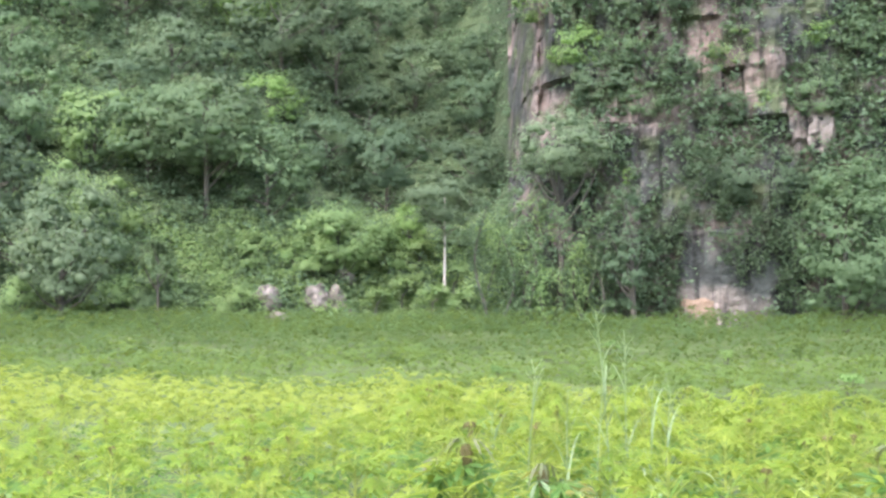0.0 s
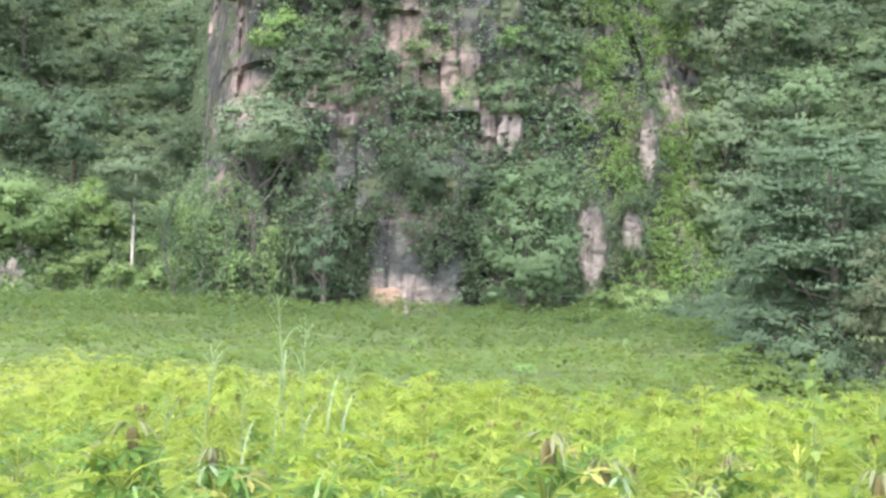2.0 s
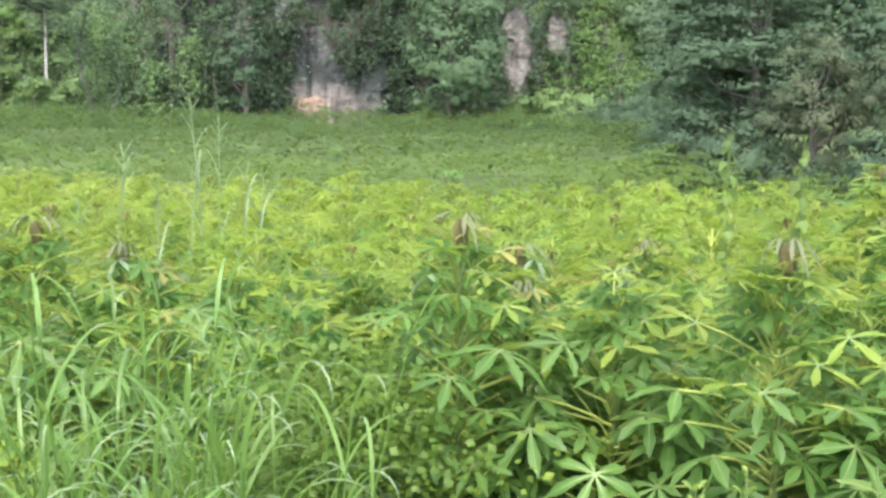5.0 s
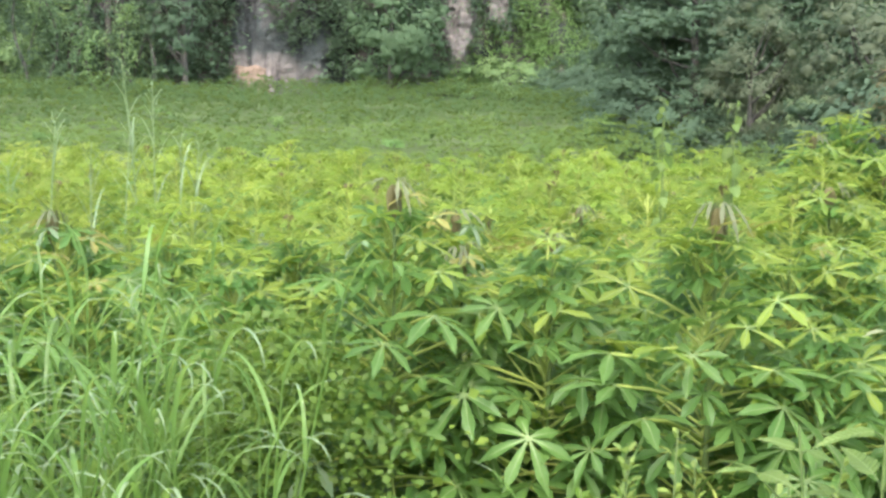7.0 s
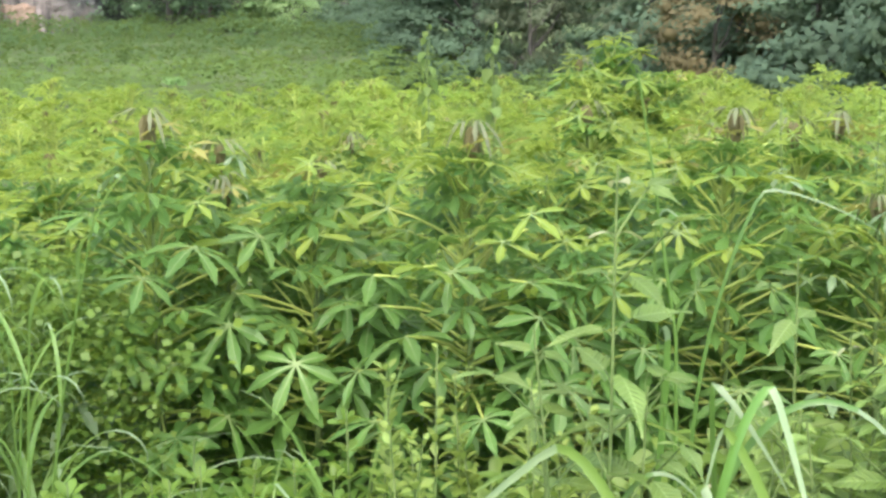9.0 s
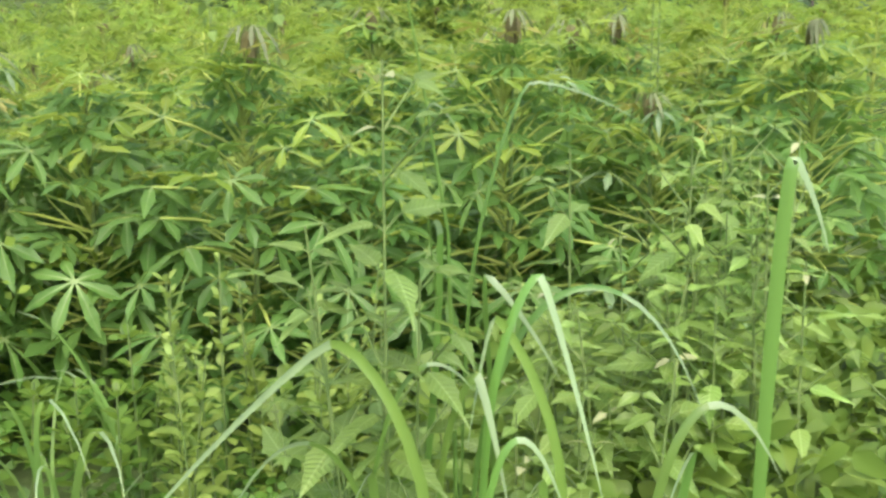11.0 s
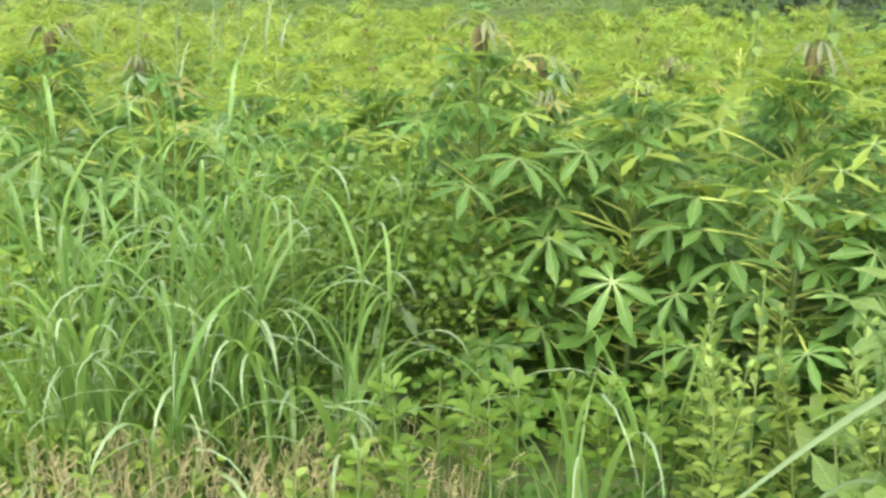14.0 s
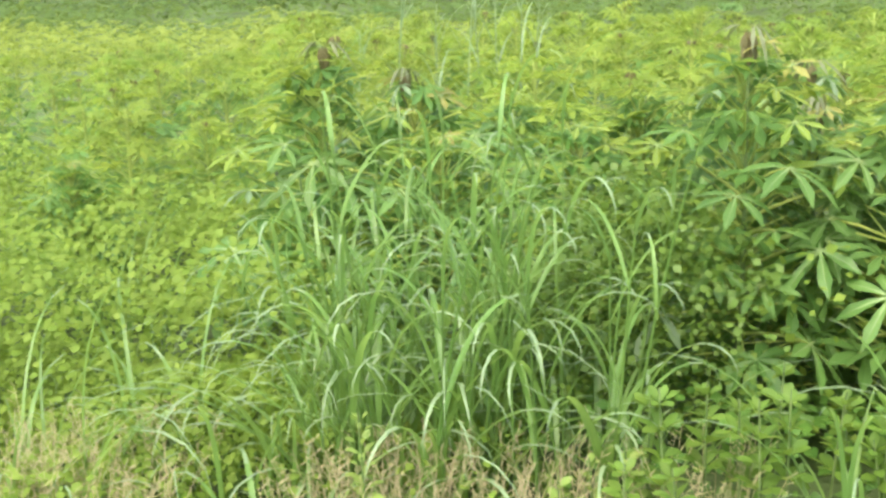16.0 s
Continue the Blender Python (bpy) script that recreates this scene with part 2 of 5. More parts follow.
# ---- mesh tools ----
def mesh_of(name, verts, faces, mat, smooth=False, over=None):
    """A mesh from an array of points and an array of faces of one size; over: a second material and which faces have it."""
    verts, faces = np.asarray(verts, np.float32), np.asarray(faces, np.int32)
    me = bpy.data.meshes.new(name)
    k = faces.shape[1]
    me.vertices.add(len(verts))
    me.vertices.foreach_set("co", verts.ravel())
    me.loops.add(faces.size)
    me.loops.foreach_set("vertex_index", faces.ravel())
    me.polygons.add(len(faces))
    me.polygons.foreach_set("loop_start", np.arange(0, faces.size, k, dtype=np.int32))
    me.polygons.foreach_set("use_smooth", np.full(len(faces), smooth))
    me.update(calc_edges=True)
    me.materials.append(M[mat])
    if over:
        me.materials.append(M[over[0]])
        me.polygons.foreach_set("material_index", np.asarray(over[1], np.int32))
    return me


def part(name, me, parent, m=None, label=""):
    ob = new(name, me)
    ob.parent = parent
    if m is not None:
        ob.matrix_basis = m
    return tagged(ob, label)


def thing(name, label, category, group="", m=None, kind=""):
    ob = new(name)
    if m is not None:
        ob.matrix_basis = m
    return tagged(ob, label, category, group, kind)


def join(pieces):
    """One (points, faces) from several."""
    vs, fs, n = [], [], 0
    for v, f in pieces:
        vs.append(np.asarray(v, float))
        fs.append(np.asarray(f, int) + n)
        n += len(v)
    return np.concatenate(vs), np.concatenate(fs)


def scatter(v, f, turns, places, sizes):
    """Copies of (v, f) in one mesh: turns (n,3,3), places (n,3), sizes (n,)."""
    n = len(places)
    out = np.einsum("nij,kj->nki", turns, np.asarray(v, float)) * np.asarray(sizes)[:, None, None] + np.asarray(places)[:, None, :]
    faces = np.asarray(f)[None] + (np.arange(n) * len(v))[:, None, None]
    return out.reshape(-1, 3), faces.reshape(-1, np.asarray(f).shape[1])


def turns_facing(normals, spin):
    """Turns that take +z to the normals and spin about them."""
    n = normals / np.linalg.norm(normals, axis=1, keepdims=True)
    ref = np.where(np.abs(n[:, 2:]) > 0.95, [[1.0, 0, 0]], [[0, 0, 1.0]])
    a = np.cross(ref, n)
    a /= np.linalg.norm(a, axis=1, keepdims=True)
    b = np.cross(n, a)
    c, s = np.cos(spin)[:, None], np.sin(spin)[:, None]
    return np.stack([a * c + b * s, b * c - a * s, n], -1)


def tube(points, radii, sides=5):
    """A tapered tube along points, faces of four."""
    pts = np.asarray(points, float)
    way = np.gradient(pts, axis=0)
    way /= np.linalg.norm(way, axis=1, keepdims=True) + 1e-9
    ref = np.array([1.0, 0, 0]) if abs(way[0][2]) > 0.7 else np.array([0, 0, 1.0])
    a = np.cross(way, ref)
    a /= np.linalg.norm(a, axis=1, keepdims=True) + 1e-9
    b = np.cross(way, a)
    th = np.arange(sides) / sides * 2 * np.pi
    ring = a[:, None] * np.cos(th)[None, :, None] + b[:, None] * np.sin(th)[None, :, None]
    v = (pts[:, None] + ring * np.asarray(radii)[:, None, None]).reshape(-1, 3)
    f = [(i * sides + j, i * sides + (j + 1) % sides, (i + 1) * sides + (j + 1) % sides, (i + 1) * sides + j)
         for i in range(len(pts) - 1) for j in range(sides)]
    return v, np.array(f)


def smoothstep(a, b, x):
    t = np.clip((np.asarray(x, float) - a) / (b - a), 0, 1)
    return t * t * (3 - 2 * t)


# ---- ground ----
def ground_z(x, y):
    """The height of the ground: a level field, a dip behind it, then a slow rise to the foot of the hill."""
    x, y = np.asarray(x, float), np.asarray(y, float)
    r = np.hypot(x, y)
    crest = np.interp(np.degrees(np.arctan2(x, np.maximum(y, 1e-6))), [-30, -9, 0, 8, 30], [23, 19, 14, 9, 10])
    z = 0.12 * (1 - smoothstep(3.0, 6.0, r)) - 1.8 * smoothstep(0, 1, (r - crest) / 21) + 4.3 * np.clip((r - 40) / 68, 0, 1)
    z = z + 0.12 * np.sin(x * 0.21 + 1) * np.cos(y * 0.17) * smoothstep(5, 25, r)
    return np.where(y < 0, 0.12, z) if z.ndim else z


def build_ground():
    rr = np.concatenate([[0.0], np.geomspace(0.6, 130, 90), [200, 600, 2500]])
    th = np.linspace(0, 2 * np.pi, 121)[:-1]
    x, y = rr[:, None] * np.sin(th), rr[:, None] * np.cos(th)
    z = ground_z(x, np.maximum(y, 0.0))
    z = np.where(y < 0, 0.1, z)
    v = np.stack([x, y, z], -1).reshape(-1, 3)
    n = len(th)
    f = [(i * n + j, i * n + (j + 1) % n, (i + 1) * n + (j + 1) % n, (i + 1) * n + j) for i in range(len(rr) - 1) for j in range(n)]
    ob = new("ground", mesh_of("ground", v, np.array(f)[:, ::-1], "soil", True))
    tagged(ob, "dark moist soil with green litter under the crops", "ground", kind="structure")


build_ground()


# ---- hill and cliff ----
def spot(bearing, dist):
    """x and y at a bearing in degrees, clockwise from +y."""
    a = np.radians(bearing)
    return dist * np.sin(a), dist * np.cos(a)


def field_edge(b):
    """How far the field reaches at a bearing."""
    return np.interp(b, [-60, -10, 9, 13, 16.5, 18.5, 22, 30, 40, 60], [106, 103, 101, 98, 92, 80, 57, 44, 33, 25])


def hill_foot(b):
    return np.interp(b, [-60, -24, -14, -8, -3, 3, 10, 14, 20, 30, 60], [112, 108, 107, 108, 105, 104, 104, 106, 112, 116, 90])


def hill_back(b, h):
    """How far the hillside lies behind its foot at height h."""
    slope = np.interp(b, [-60, -20, -12, -7, -4, 2, 12, 15, 20, 60], [1.0, 0.95, 1.2, 0.9, 0.25, 0.2, 0.25, 0.5, 0.95, 0.9])
    cove = np.interp(b, [-16, -11, -7, -5], [0, 1, 1, 0]) * smoothstep(8, 16, h) * 14
    return slope * h + cove


def hill_point(b, h):
    b, h = np.asarray(b, float), np.asarray(h, float)
    d = hill_foot(b) + hill_back(b, h)
    x, y = spot(b, d)
    return np.stack([x, y, 2.4 + h], -1)


def build_hill(name, lo, hi, n, mat, label):
    bs, hs = np.linspace(lo, hi, n), np.concatenate([np.linspace(-3, 40, 120), np.linspace(41, 90, 40)])
    v = hill_point(bs[:, None], np.broadcast_to(hs, (len(bs), len(hs)))).reshape(-1, 3)
    out = v.copy()
    for i, q in enumerate(v):
        w = Vector(q)
        n = noise.fractal(w * 0.12, 1.0, 2.0, 4) * 2.0 + noise.cell(Vector((q[0] * 0.55, q[1] * 0.3, q[2] * 0.2))) * 0.8
        n += noise.fractal(Vector((q[0] * 0.9, q[1] * 0.5, q[2] * 0.25)), 1.0, 2.0, 4) * 0.7
        out[i, :2] -= q[:2] / math.hypot(q[0], q[1]) * n
    m = len(hs)
    f = [(i * m + j, (i + 1) * m + j, (i + 1) * m + j + 1, i * m + j + 1) for i in range(len(bs) - 1) for j in range(m - 1)]
    tagged(new(name, mesh_of(name, out, np.array(f), mat, False)), label, "hillside", kind="structure")


build_hill("slope_west", -75, -6, 150, "hillside", "steep wooded slope covered in green undergrowth")
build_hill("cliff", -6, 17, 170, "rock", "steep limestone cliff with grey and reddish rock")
build_hill("slope_east", 17, 75, 120, "hillside", "steep wooded slope covered in green undergrowth")

# Bare rock faces: bearing, height angle, half width, half height, in degrees.
BARE = [(-4.6, 12.0, 1.6, 3.1), (-5.3, 9.6, 0.6, 1.2), (0.5, 9.6, 0.85, 2.7), (3.9, 2.0, 2.4, 1.7), (8.1, 10.0, 0.75, 1.7), (12.0, 4.2, 0.9, 2.2),
        (14.6, 8.6, 0.5, 1.9), (16.3, 11.0, 1.3, 1.2), (3.0, 14.4, 1.2, 1.5), (1.9, 6.0, 0.6, 2.6), (2.5, 9.6, 1.2, 0.35), (13.8, 4.8, 0.6, 1.0)]


def bare(b, el):
    hit = np.zeros(np.shape(b), bool)
    for c, e, w, h in BARE:
        hit |= ((np.asarray(b) - c) / w) ** 2 + ((np.asarray(el) - e) / h) ** 2 < 1
    return hit


# ---- far plants ----
RHOMB = (np.array([(0, -0.5, 0), (0.3, 0.05, -0.08), (0, 0.5, -0.14), (-0.3, 0.05, -0.08)]), np.array([(0, 1, 2), (0, 2, 3)]))


def ball(level):
    bm = bmesh.new()
    bmesh.ops.create_icosphere(bm, subdivisions=level, radius=1.0)
    v, f = np.array([p.co[:] for p in bm.verts]), np.array([[q.index for q in g.verts] for g in bm.faces])
    bm.free()
    return v, f


BALLS = {1: ball(1)}


def foliage(rng, centres, radii, per, leaf, up=0.5, flat=0.75, core=0, ragged=0.0, middle=None):
    """Leaf sprays over clumps: centres (n,3), radii (n,). Each clump is an uneven dome round a dense heart, or a loose drift if ragged."""
    n = len(centres)
    k = n * per
    d = rng.normal(size=(k, 3))
    d /= np.linalg.norm(d, axis=1, keepdims=True)
    d[:, 2] = np.where(d[:, 2] < -0.35, -d[:, 2], d[:, 2])
    rad = np.repeat(radii, per) * rng.uniform(0.45 - ragged * 0.3, 1.35 + ragged * 0.4, k)
    if ragged:
        rad = np.repeat(radii, per) * np.abs(rng.normal(size=k)) * 0.85
    tall = np.repeat(rng.uniform(1 - 0.5 * ragged, 1 + 0.8 * ragged, n), per)
    places = np.repeat(centres, per, 0) + d * rad[:, None] * np.stack([np.ones(k), np.ones(k), flat * tall], -1)
    nor = d * (1 - 0.45 * ragged) + np.array([0, 0, up]) + rng.normal(size=(k, 3)) * (0.2 + 0.18 * ragged)
    if middle is not None:
        out = places - middle
        nor = nor + 3.0 * out / (np.linalg.norm(out, axis=1, keepdims=True) + 1e-6)
    sprays = scatter(*RHOMB, turns_facing(nor, rng.uniform(0, 6.28, k)), places, leaf * rng.uniform(0.6, 1.35, k))
    if not core:
        return sprays
    v, f = BALLS[core]
    turn = turns_facing(rng.normal(size=(n, 3)), rng.uniform(0, 6.28, n))
    hearts, hf = scatter(v, f, turn, np.zeros((n, 3)), np.asarray(radii) * 0.36)
    hearts = hearts * rng.uniform(0.8, 1.12, (len(hearts), 1)) * np.array([1, 1, flat]) + np.repeat(centres, len(v), 0)
    return join([sprays, (hearts, hf)])


def make_tree(seed, height, width, trunk, clumps, per, leaf, mat, bark="bark", layers=0, name="tree", label="", group="", flat=0.75, skirt=False, core=1, girth=0.0):
    """A tree at the origin: tapered trunk, limbs and a crown of many leaf sprays in clumps."""
    rng = np.random.default_rng(seed)
    clumps = int(clumps * 1.3)
    top = thing(name, label, "tree", group)
    lean = rng.uniform(-0.05, 0.05, 2) * height
    zs = np.linspace(-0.6, height * (0.8 if layers or trunk > 2 else 0.6), 7)
    line = np.stack([lean[0] * (zs / height) ** 2, lean[1] * (zs / height) ** 2, zs], -1)
    r0 = girth or 0.016 * height + 0.04
    part("trunk", mesh_of("trunk", *tube(line, r0 * np.linspace(1.25, 0.3, 7), 7), bark, True), top)
    crown_h = height - trunk
    c = rng.normal(size=(clumps, 3))
    c /= np.linalg.norm(c, axis=1, keepdims=True)
    c *= rng.uniform(0.6, 1.0, (clumps, 1)) ** 0.6
    if skirt:
        c[:, 2] = rng.uniform(-1.1, 1, clumps)
        turn = rng.uniform(0, 6.283, clumps)
        wide = np.sqrt(np.clip(1 - np.maximum(c[:, 2], 0) ** 2, 0.05, 1)) * rng.uniform(0.5, 1.0, clumps)
        c[:, 0], c[:, 1] = np.cos(turn) * wide, np.sin(turn) * wide
    if layers:
        lev = rng.integers(0, layers, clumps)
        c[:, 2] = lev / max(1, layers - 1) * 1.7 - 0.85 + rng.normal(size=clumps) * 0.11
        reach = np.sqrt(np.clip(1.15 - (c[:, 2] * 0.8) ** 2, 0.1, 1))
        c[:, :2] *= (reach / (np.linalg.norm(c[:, :2], axis=1) + 1e-6) * rng.uniform(0.2, 1, clumps) ** 0.6)[:, None]
    centres = c * np.array([width / 2, width / 2, crown_h / 2]) * 0.82 + np.array([lean[0], lean[1], trunk + crown_h / 2])
    radii = width * rng.uniform(0.085, 0.19, clumps) * (0.9 if not layers else 0.8)
    limbs = []
    for q in centres[rng.permutation(clumps)[:min(clumps, 12)]]:
        s = np.array([0, 0, max(trunk * 0.7, q[2] - rng.uniform(0.15, 0.35) * height)])
        mid = (s + q) / 2 + np.array([0, 0, -0.04 * height])
        limbs.append(tube([s, mid, q], [r0 * 0.45, r0 * 0.3, r0 * 0.1], 4))
    part("branching", mesh_of("branching", *join(limbs), "bark", True), top)
    part("crown", mesh_of("crown", *foliage(rng, centres, radii, per, leaf, flat=0.3 if layers else flat, core=core, middle=None if layers else np.array([lean[0], lean[1], trunk + crown_h * 0.35])), mat, True), top)
    return top


def far_z(b, d):
    """The height of ground or hill at a bearing and distance."""
    back = d - hill_foot(b)
    if back <= 0:
        return float(ground_z(*spot(b, d)))
    h = np.linspace(0, 80, 400)
    return 2.4 + float(np.interp(back, hill_back(np.full(400, b), h), h))


def stand(tree, b, d, size=1.0, turn=0.0, z=None):
    x, y = spot(b, d)
    tree.matrix_basis = pose(x, y, far_z(b, d) if z is None else z, 0, 0, turn) @ Matrix.Diagonal((size, size, size, 1))
    return tree


def plant_hill():
    """Trees and shrubs of the hill: named ones where they stand out, then the wood behind them."""
    big = make_tree(1, 13, 10.5, 1.5, 60, 66, 0.32, "tree_b", name="feathery_tree", label="tall grey-green feathery tree at the foot of the hill", flat=0.85, skirt=True)
    stand(big, -26.3, 103)
    t = make_tree(2, 7.6, 4.6, 0.6, 34, 54, 0.28, "tree_a", name="dense_tree", label="small dense dark green tree at the field's edge", flat=0.85, skirt=True)
    stand(t, -22.1, 101)
    t = make_tree(3, 13, 15, 3, 70, 66, 0.32, "tree_a", name="spreading_tree", label="large spreading dark green tree on the slope", flat=0.6)
    stand(t, -20.0, 118)
    t = make_tree(4, 7.5, 10.5, 1, 50, 66, 0.32, "vine", name="vine_covered_tree", label="low tree smothered in bright climbing vines")
    stand(t, -14.0, 111)
    t = make_tree(5, 6.5, 4.2, 0.5, 30, 54, 0.28, "tree_c", name="round_tree", label="rounded tree wrapped in pale green vines", flat=1.0)
    stand(t, -10.7, 114)
    t = make_tree(6, 9.8, 8.6, 4.6, 36, 66, 0.28, "tree_b", bark="pale_bark", girth=0.11, name="pale_trunk_tree", label="slender tree with a pale bare trunk and flat crown", flat=0.5)
    stand(t, -9.0, 108, z=6.2)
    t = make_tree(7, 18.6, 10, 12, 46, 66, 0.28, "tree_b", name="pale_crown_tree", label="tree with a broad pale crown against the rock", flat=0.6)
    stand(t, -3.6, 104)
    t = make_tree(8, 13, 6.5, 1, 46, 54, 0.28, "tree_g", name="dark_tree", label="tall dark green tree beside the bare rock face", flat=0.85, skirt=True)
    stand(t, -0.3, 100)
    t = make_tree(9, 14.5, 9.5, 0.8, 80, 66, 0.32, "tree_a", name="leafy_tree", label="broad leafy tree reaching down to the field", flat=0.85, skirt=True)
    stand(t, 9.0, 98)
    t = make_tree(10, 6.5, 10, 0.3, 44, 66, 0.32, "tree_g", name="overhanging_tree", label="dark spreading tree overhanging the rock face", flat=0.6)
    stand(t, 5.2, 106, z=11.0)
    t = make_tree(11, 5, 3, 0.4, 16, 54, 0.28, "tree_c", name="bright_sapling", label="small bright yellow-green sapling on the cliff")
    stand(t, -0.5, 98.0, z=13.2, size=0.4)
    t = make_tree(12, 12.3, 10.8, 0.2, 170, 100, 0.2, mat="tree_d", layers=8, skirt=True, name="layered_tree", label="dark blue-green tree with layered flat branches")
    stand(t, 22.9, 59)
    t = make_tree(13, 7.2, 4.6, 0.5, 46, 130, 0.15, mat="tree_e", name="brownish_tree", label="feathery olive-brown tree in front of the dark wood", flat=0.85, skirt=True)
    stand(t, 25.3, 52)
    t = make_tree(14, 8.5, 6.5, 0.6, 50, 130, 0.15, mat="tree_e", name="olive_tree", label="olive-green bushy tree beyond the crop")
    stand(t, 30.3, 50)
    t = make_tree(15, 6.0, 4.6, 0.3, 44, 130, 0.15, mat="tree_f", name="ochre_bush", label="ochre and orange tinged bush beyond the crop")
    stand(t, 33.6, 41)
    t = make_tree(16, 7, 7, 1, 50, 72, 0.22, mat="tree_d", layers=5, name="layered_tree", label="blue-green tree with layered branches beyond the crop")
    stand(t, 38.0, 42)
    t = make_tree(17, 6, 6, 0.4, 50, 72, 0.22, mat="tree_d", name="dark_tree", label="dark bushy tree beyond the crop")
    stand(t, 43.0, 33)
    t = make_tree(18, 10, 7, 1, 60, 72, 0.22, mat="tree_g", name="dark_tree", label="dark green tree behind the layered one")
    stand(t, 20.4, 66)
    for i, (b, d, s) in enumerate([(22.0, 68, 1.05), (23.6, 64, 1.1), (26.5, 62, 1.15), (29.5, 60, 1.0), (32.5, 58, 1.1), (36.5, 55, 1.05), (40.5, 50, 1.0), (45, 46, 1.0), (50, 42, 1.0), (55, 38, 1.05), (61, 36, 1.0)]):
        stand(copy_thing(t, Matrix()), b, d, s, 70 * i)
    t = make_tree(19, 3.4, 5.2, 0.1, 26, 72, 0.22, mat="tree_g", name="dark_bush", label="dark green bush at the edge of the field", flat=0.8, skirt=True)
    stand(t, 20.3, 55)
    for i, (b, d, s) in enumerate([(22.3, 53.5, 0.9), (18.9, 59, 0.7), (24.6, 50.5, 0.7), (28.2, 47, 0.9), (31.8, 43, 0.8), (36.2, 38, 0.9), (41, 33, 0.9), (47, 30, 1.0), (53, 28, 0.9), (34.8, 43, 1.3), (38.6, 40, 1.4), (30.2, 46, 1.3), (43.5, 36, 1.3), (36.4, 45, 1.5), (32.4, 47, 1.4), (40.5, 41, 1.5),
                                 (16.2, 94, 0.8), (17.1, 89, 0.8), (18.0, 82, 0.8), (18.8, 74, 0.8), (16.8, 98, 1.1), (18.2, 92, 1.2), (19.2, 84, 1.2), (19.6, 70, 0.9)]):
        stand(copy_thing(t, Matrix()), b, d, s, 80 * i)

    rng = np.random.default_rng(77)
    kinds = [make_tree(30 + i, h, w, 0.8, int(n * 0.9), 50, 0.3, mat, name="forest_tree", label=label, group="trees of the wooded hill", flat=0.7, core=1)
             for i, (h, w, n, mat, label) in enumerate([
                 (9, 10, 44, "tree_a", "dark green broadleaf forest tree on the slope"),
                 (8, 8.5, 38, "tree_g", "forest tree on the slope, leaf colour darkened as in shade"),
                 (10, 10.5, 46, "tree_b", "grey-green forest tree on the slope"),
                 (7.5, 9, 40, "tree_c", "light green forest tree on the slope"),
                 (8.5, 10, 42, "vine", "forest tree draped with climbing vines")])]
    placed, first = [], [True] * len(kinds)
    tries = 0
    while len(placed) < 175 and tries < 6000:
        tries += 1
        left = rng.random() < 0.62
        b = rng.uniform(-34, -4.5) if left else rng.uniform(-4.5, 36)
        h = rng.uniform(1.5, 58)
        cliff = -5.5 < b < 15
        if (cliff and h < 16) or (9.8 < b < 17.5 and h < 28) or (-24.5 < b < -5.5 and h < 9.5):
            continue
        d = hill_foot(b) + hill_back(b, h)
        el = math.degrees(math.atan2(1.5 + h + 4, d))
        if cliff and (bare(b, el) or rng.random() < 0.35):
            continue
        if any((b - q[0]) ** 2 + (el - q[1]) ** 2 < (2.35 if left else 1.9) ** 2 for q in placed):
            continue
        placed.append((b, el))
        k = int(rng.choice(5, p=[0.32, 0.2, 0.2, 0.13, 0.15]))
        # Trees in the hollow take the darkened leaf colour, as painted shade.
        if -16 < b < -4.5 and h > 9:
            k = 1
        elif b > 15 and h > 9:
            k = int(rng.choice([0, 1, 2]))
        size = rng.uniform(0.5, 0.72) if cliff else rng.uniform(0.95, 1.45)
        ob = kinds[k] if first[k] else copy_thing(kinds[k], Matrix())
        first[k] = False
        stand(ob, b, d + 0.5, size, rng.uniform(0, 360), z=2.4 + h - 0.8)

    # Shrubs and creepers that cover slope and cliff.
    n = 12600
    b, h = rng.uniform(-36, 38, n), rng.uniform(0, 60, n)
    b = np.where(np.arange(n) > n - 1300, rng.uniform(9, 26, n), b)
    p = hill_point(b, h)
    el = np.degrees(np.arctan2(p[:, 2] - 1.5, np.hypot(p[:, 0], p[:, 1])))
    patch = np.sin(b * 2.1 + h * 0.3) + np.sin(b * 0.7 - h * 0.55 + 1.0)
    thin = (b > -5.5) & (b < 15.5) & (h > 2) & (patch < -0.6) & (rng.random(n) < 0.3)
    keep = ~bare(b, el) & ~thin
    b, h, p = b[keep], h[keep], p[keep]
    r = np.hypot(p[:, 0], p[:, 1])
    p[:, :2] *= (1 - 0.9 / r)[:, None]
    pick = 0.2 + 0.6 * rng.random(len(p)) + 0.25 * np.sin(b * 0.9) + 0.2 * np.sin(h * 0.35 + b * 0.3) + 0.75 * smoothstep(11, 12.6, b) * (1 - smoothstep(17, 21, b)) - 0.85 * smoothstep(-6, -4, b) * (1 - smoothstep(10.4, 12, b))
    # Upper slope and hollow: cover shifts to the darkened greens, standing for shade.
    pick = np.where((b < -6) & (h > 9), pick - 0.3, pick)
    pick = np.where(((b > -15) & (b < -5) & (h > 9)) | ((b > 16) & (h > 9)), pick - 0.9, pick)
    pick = np.where((b > 11.5) & (b < 17.9) & (h < 30), np.maximum(pick, 0.84 + 0.35 * rng.random(len(p))), pick)
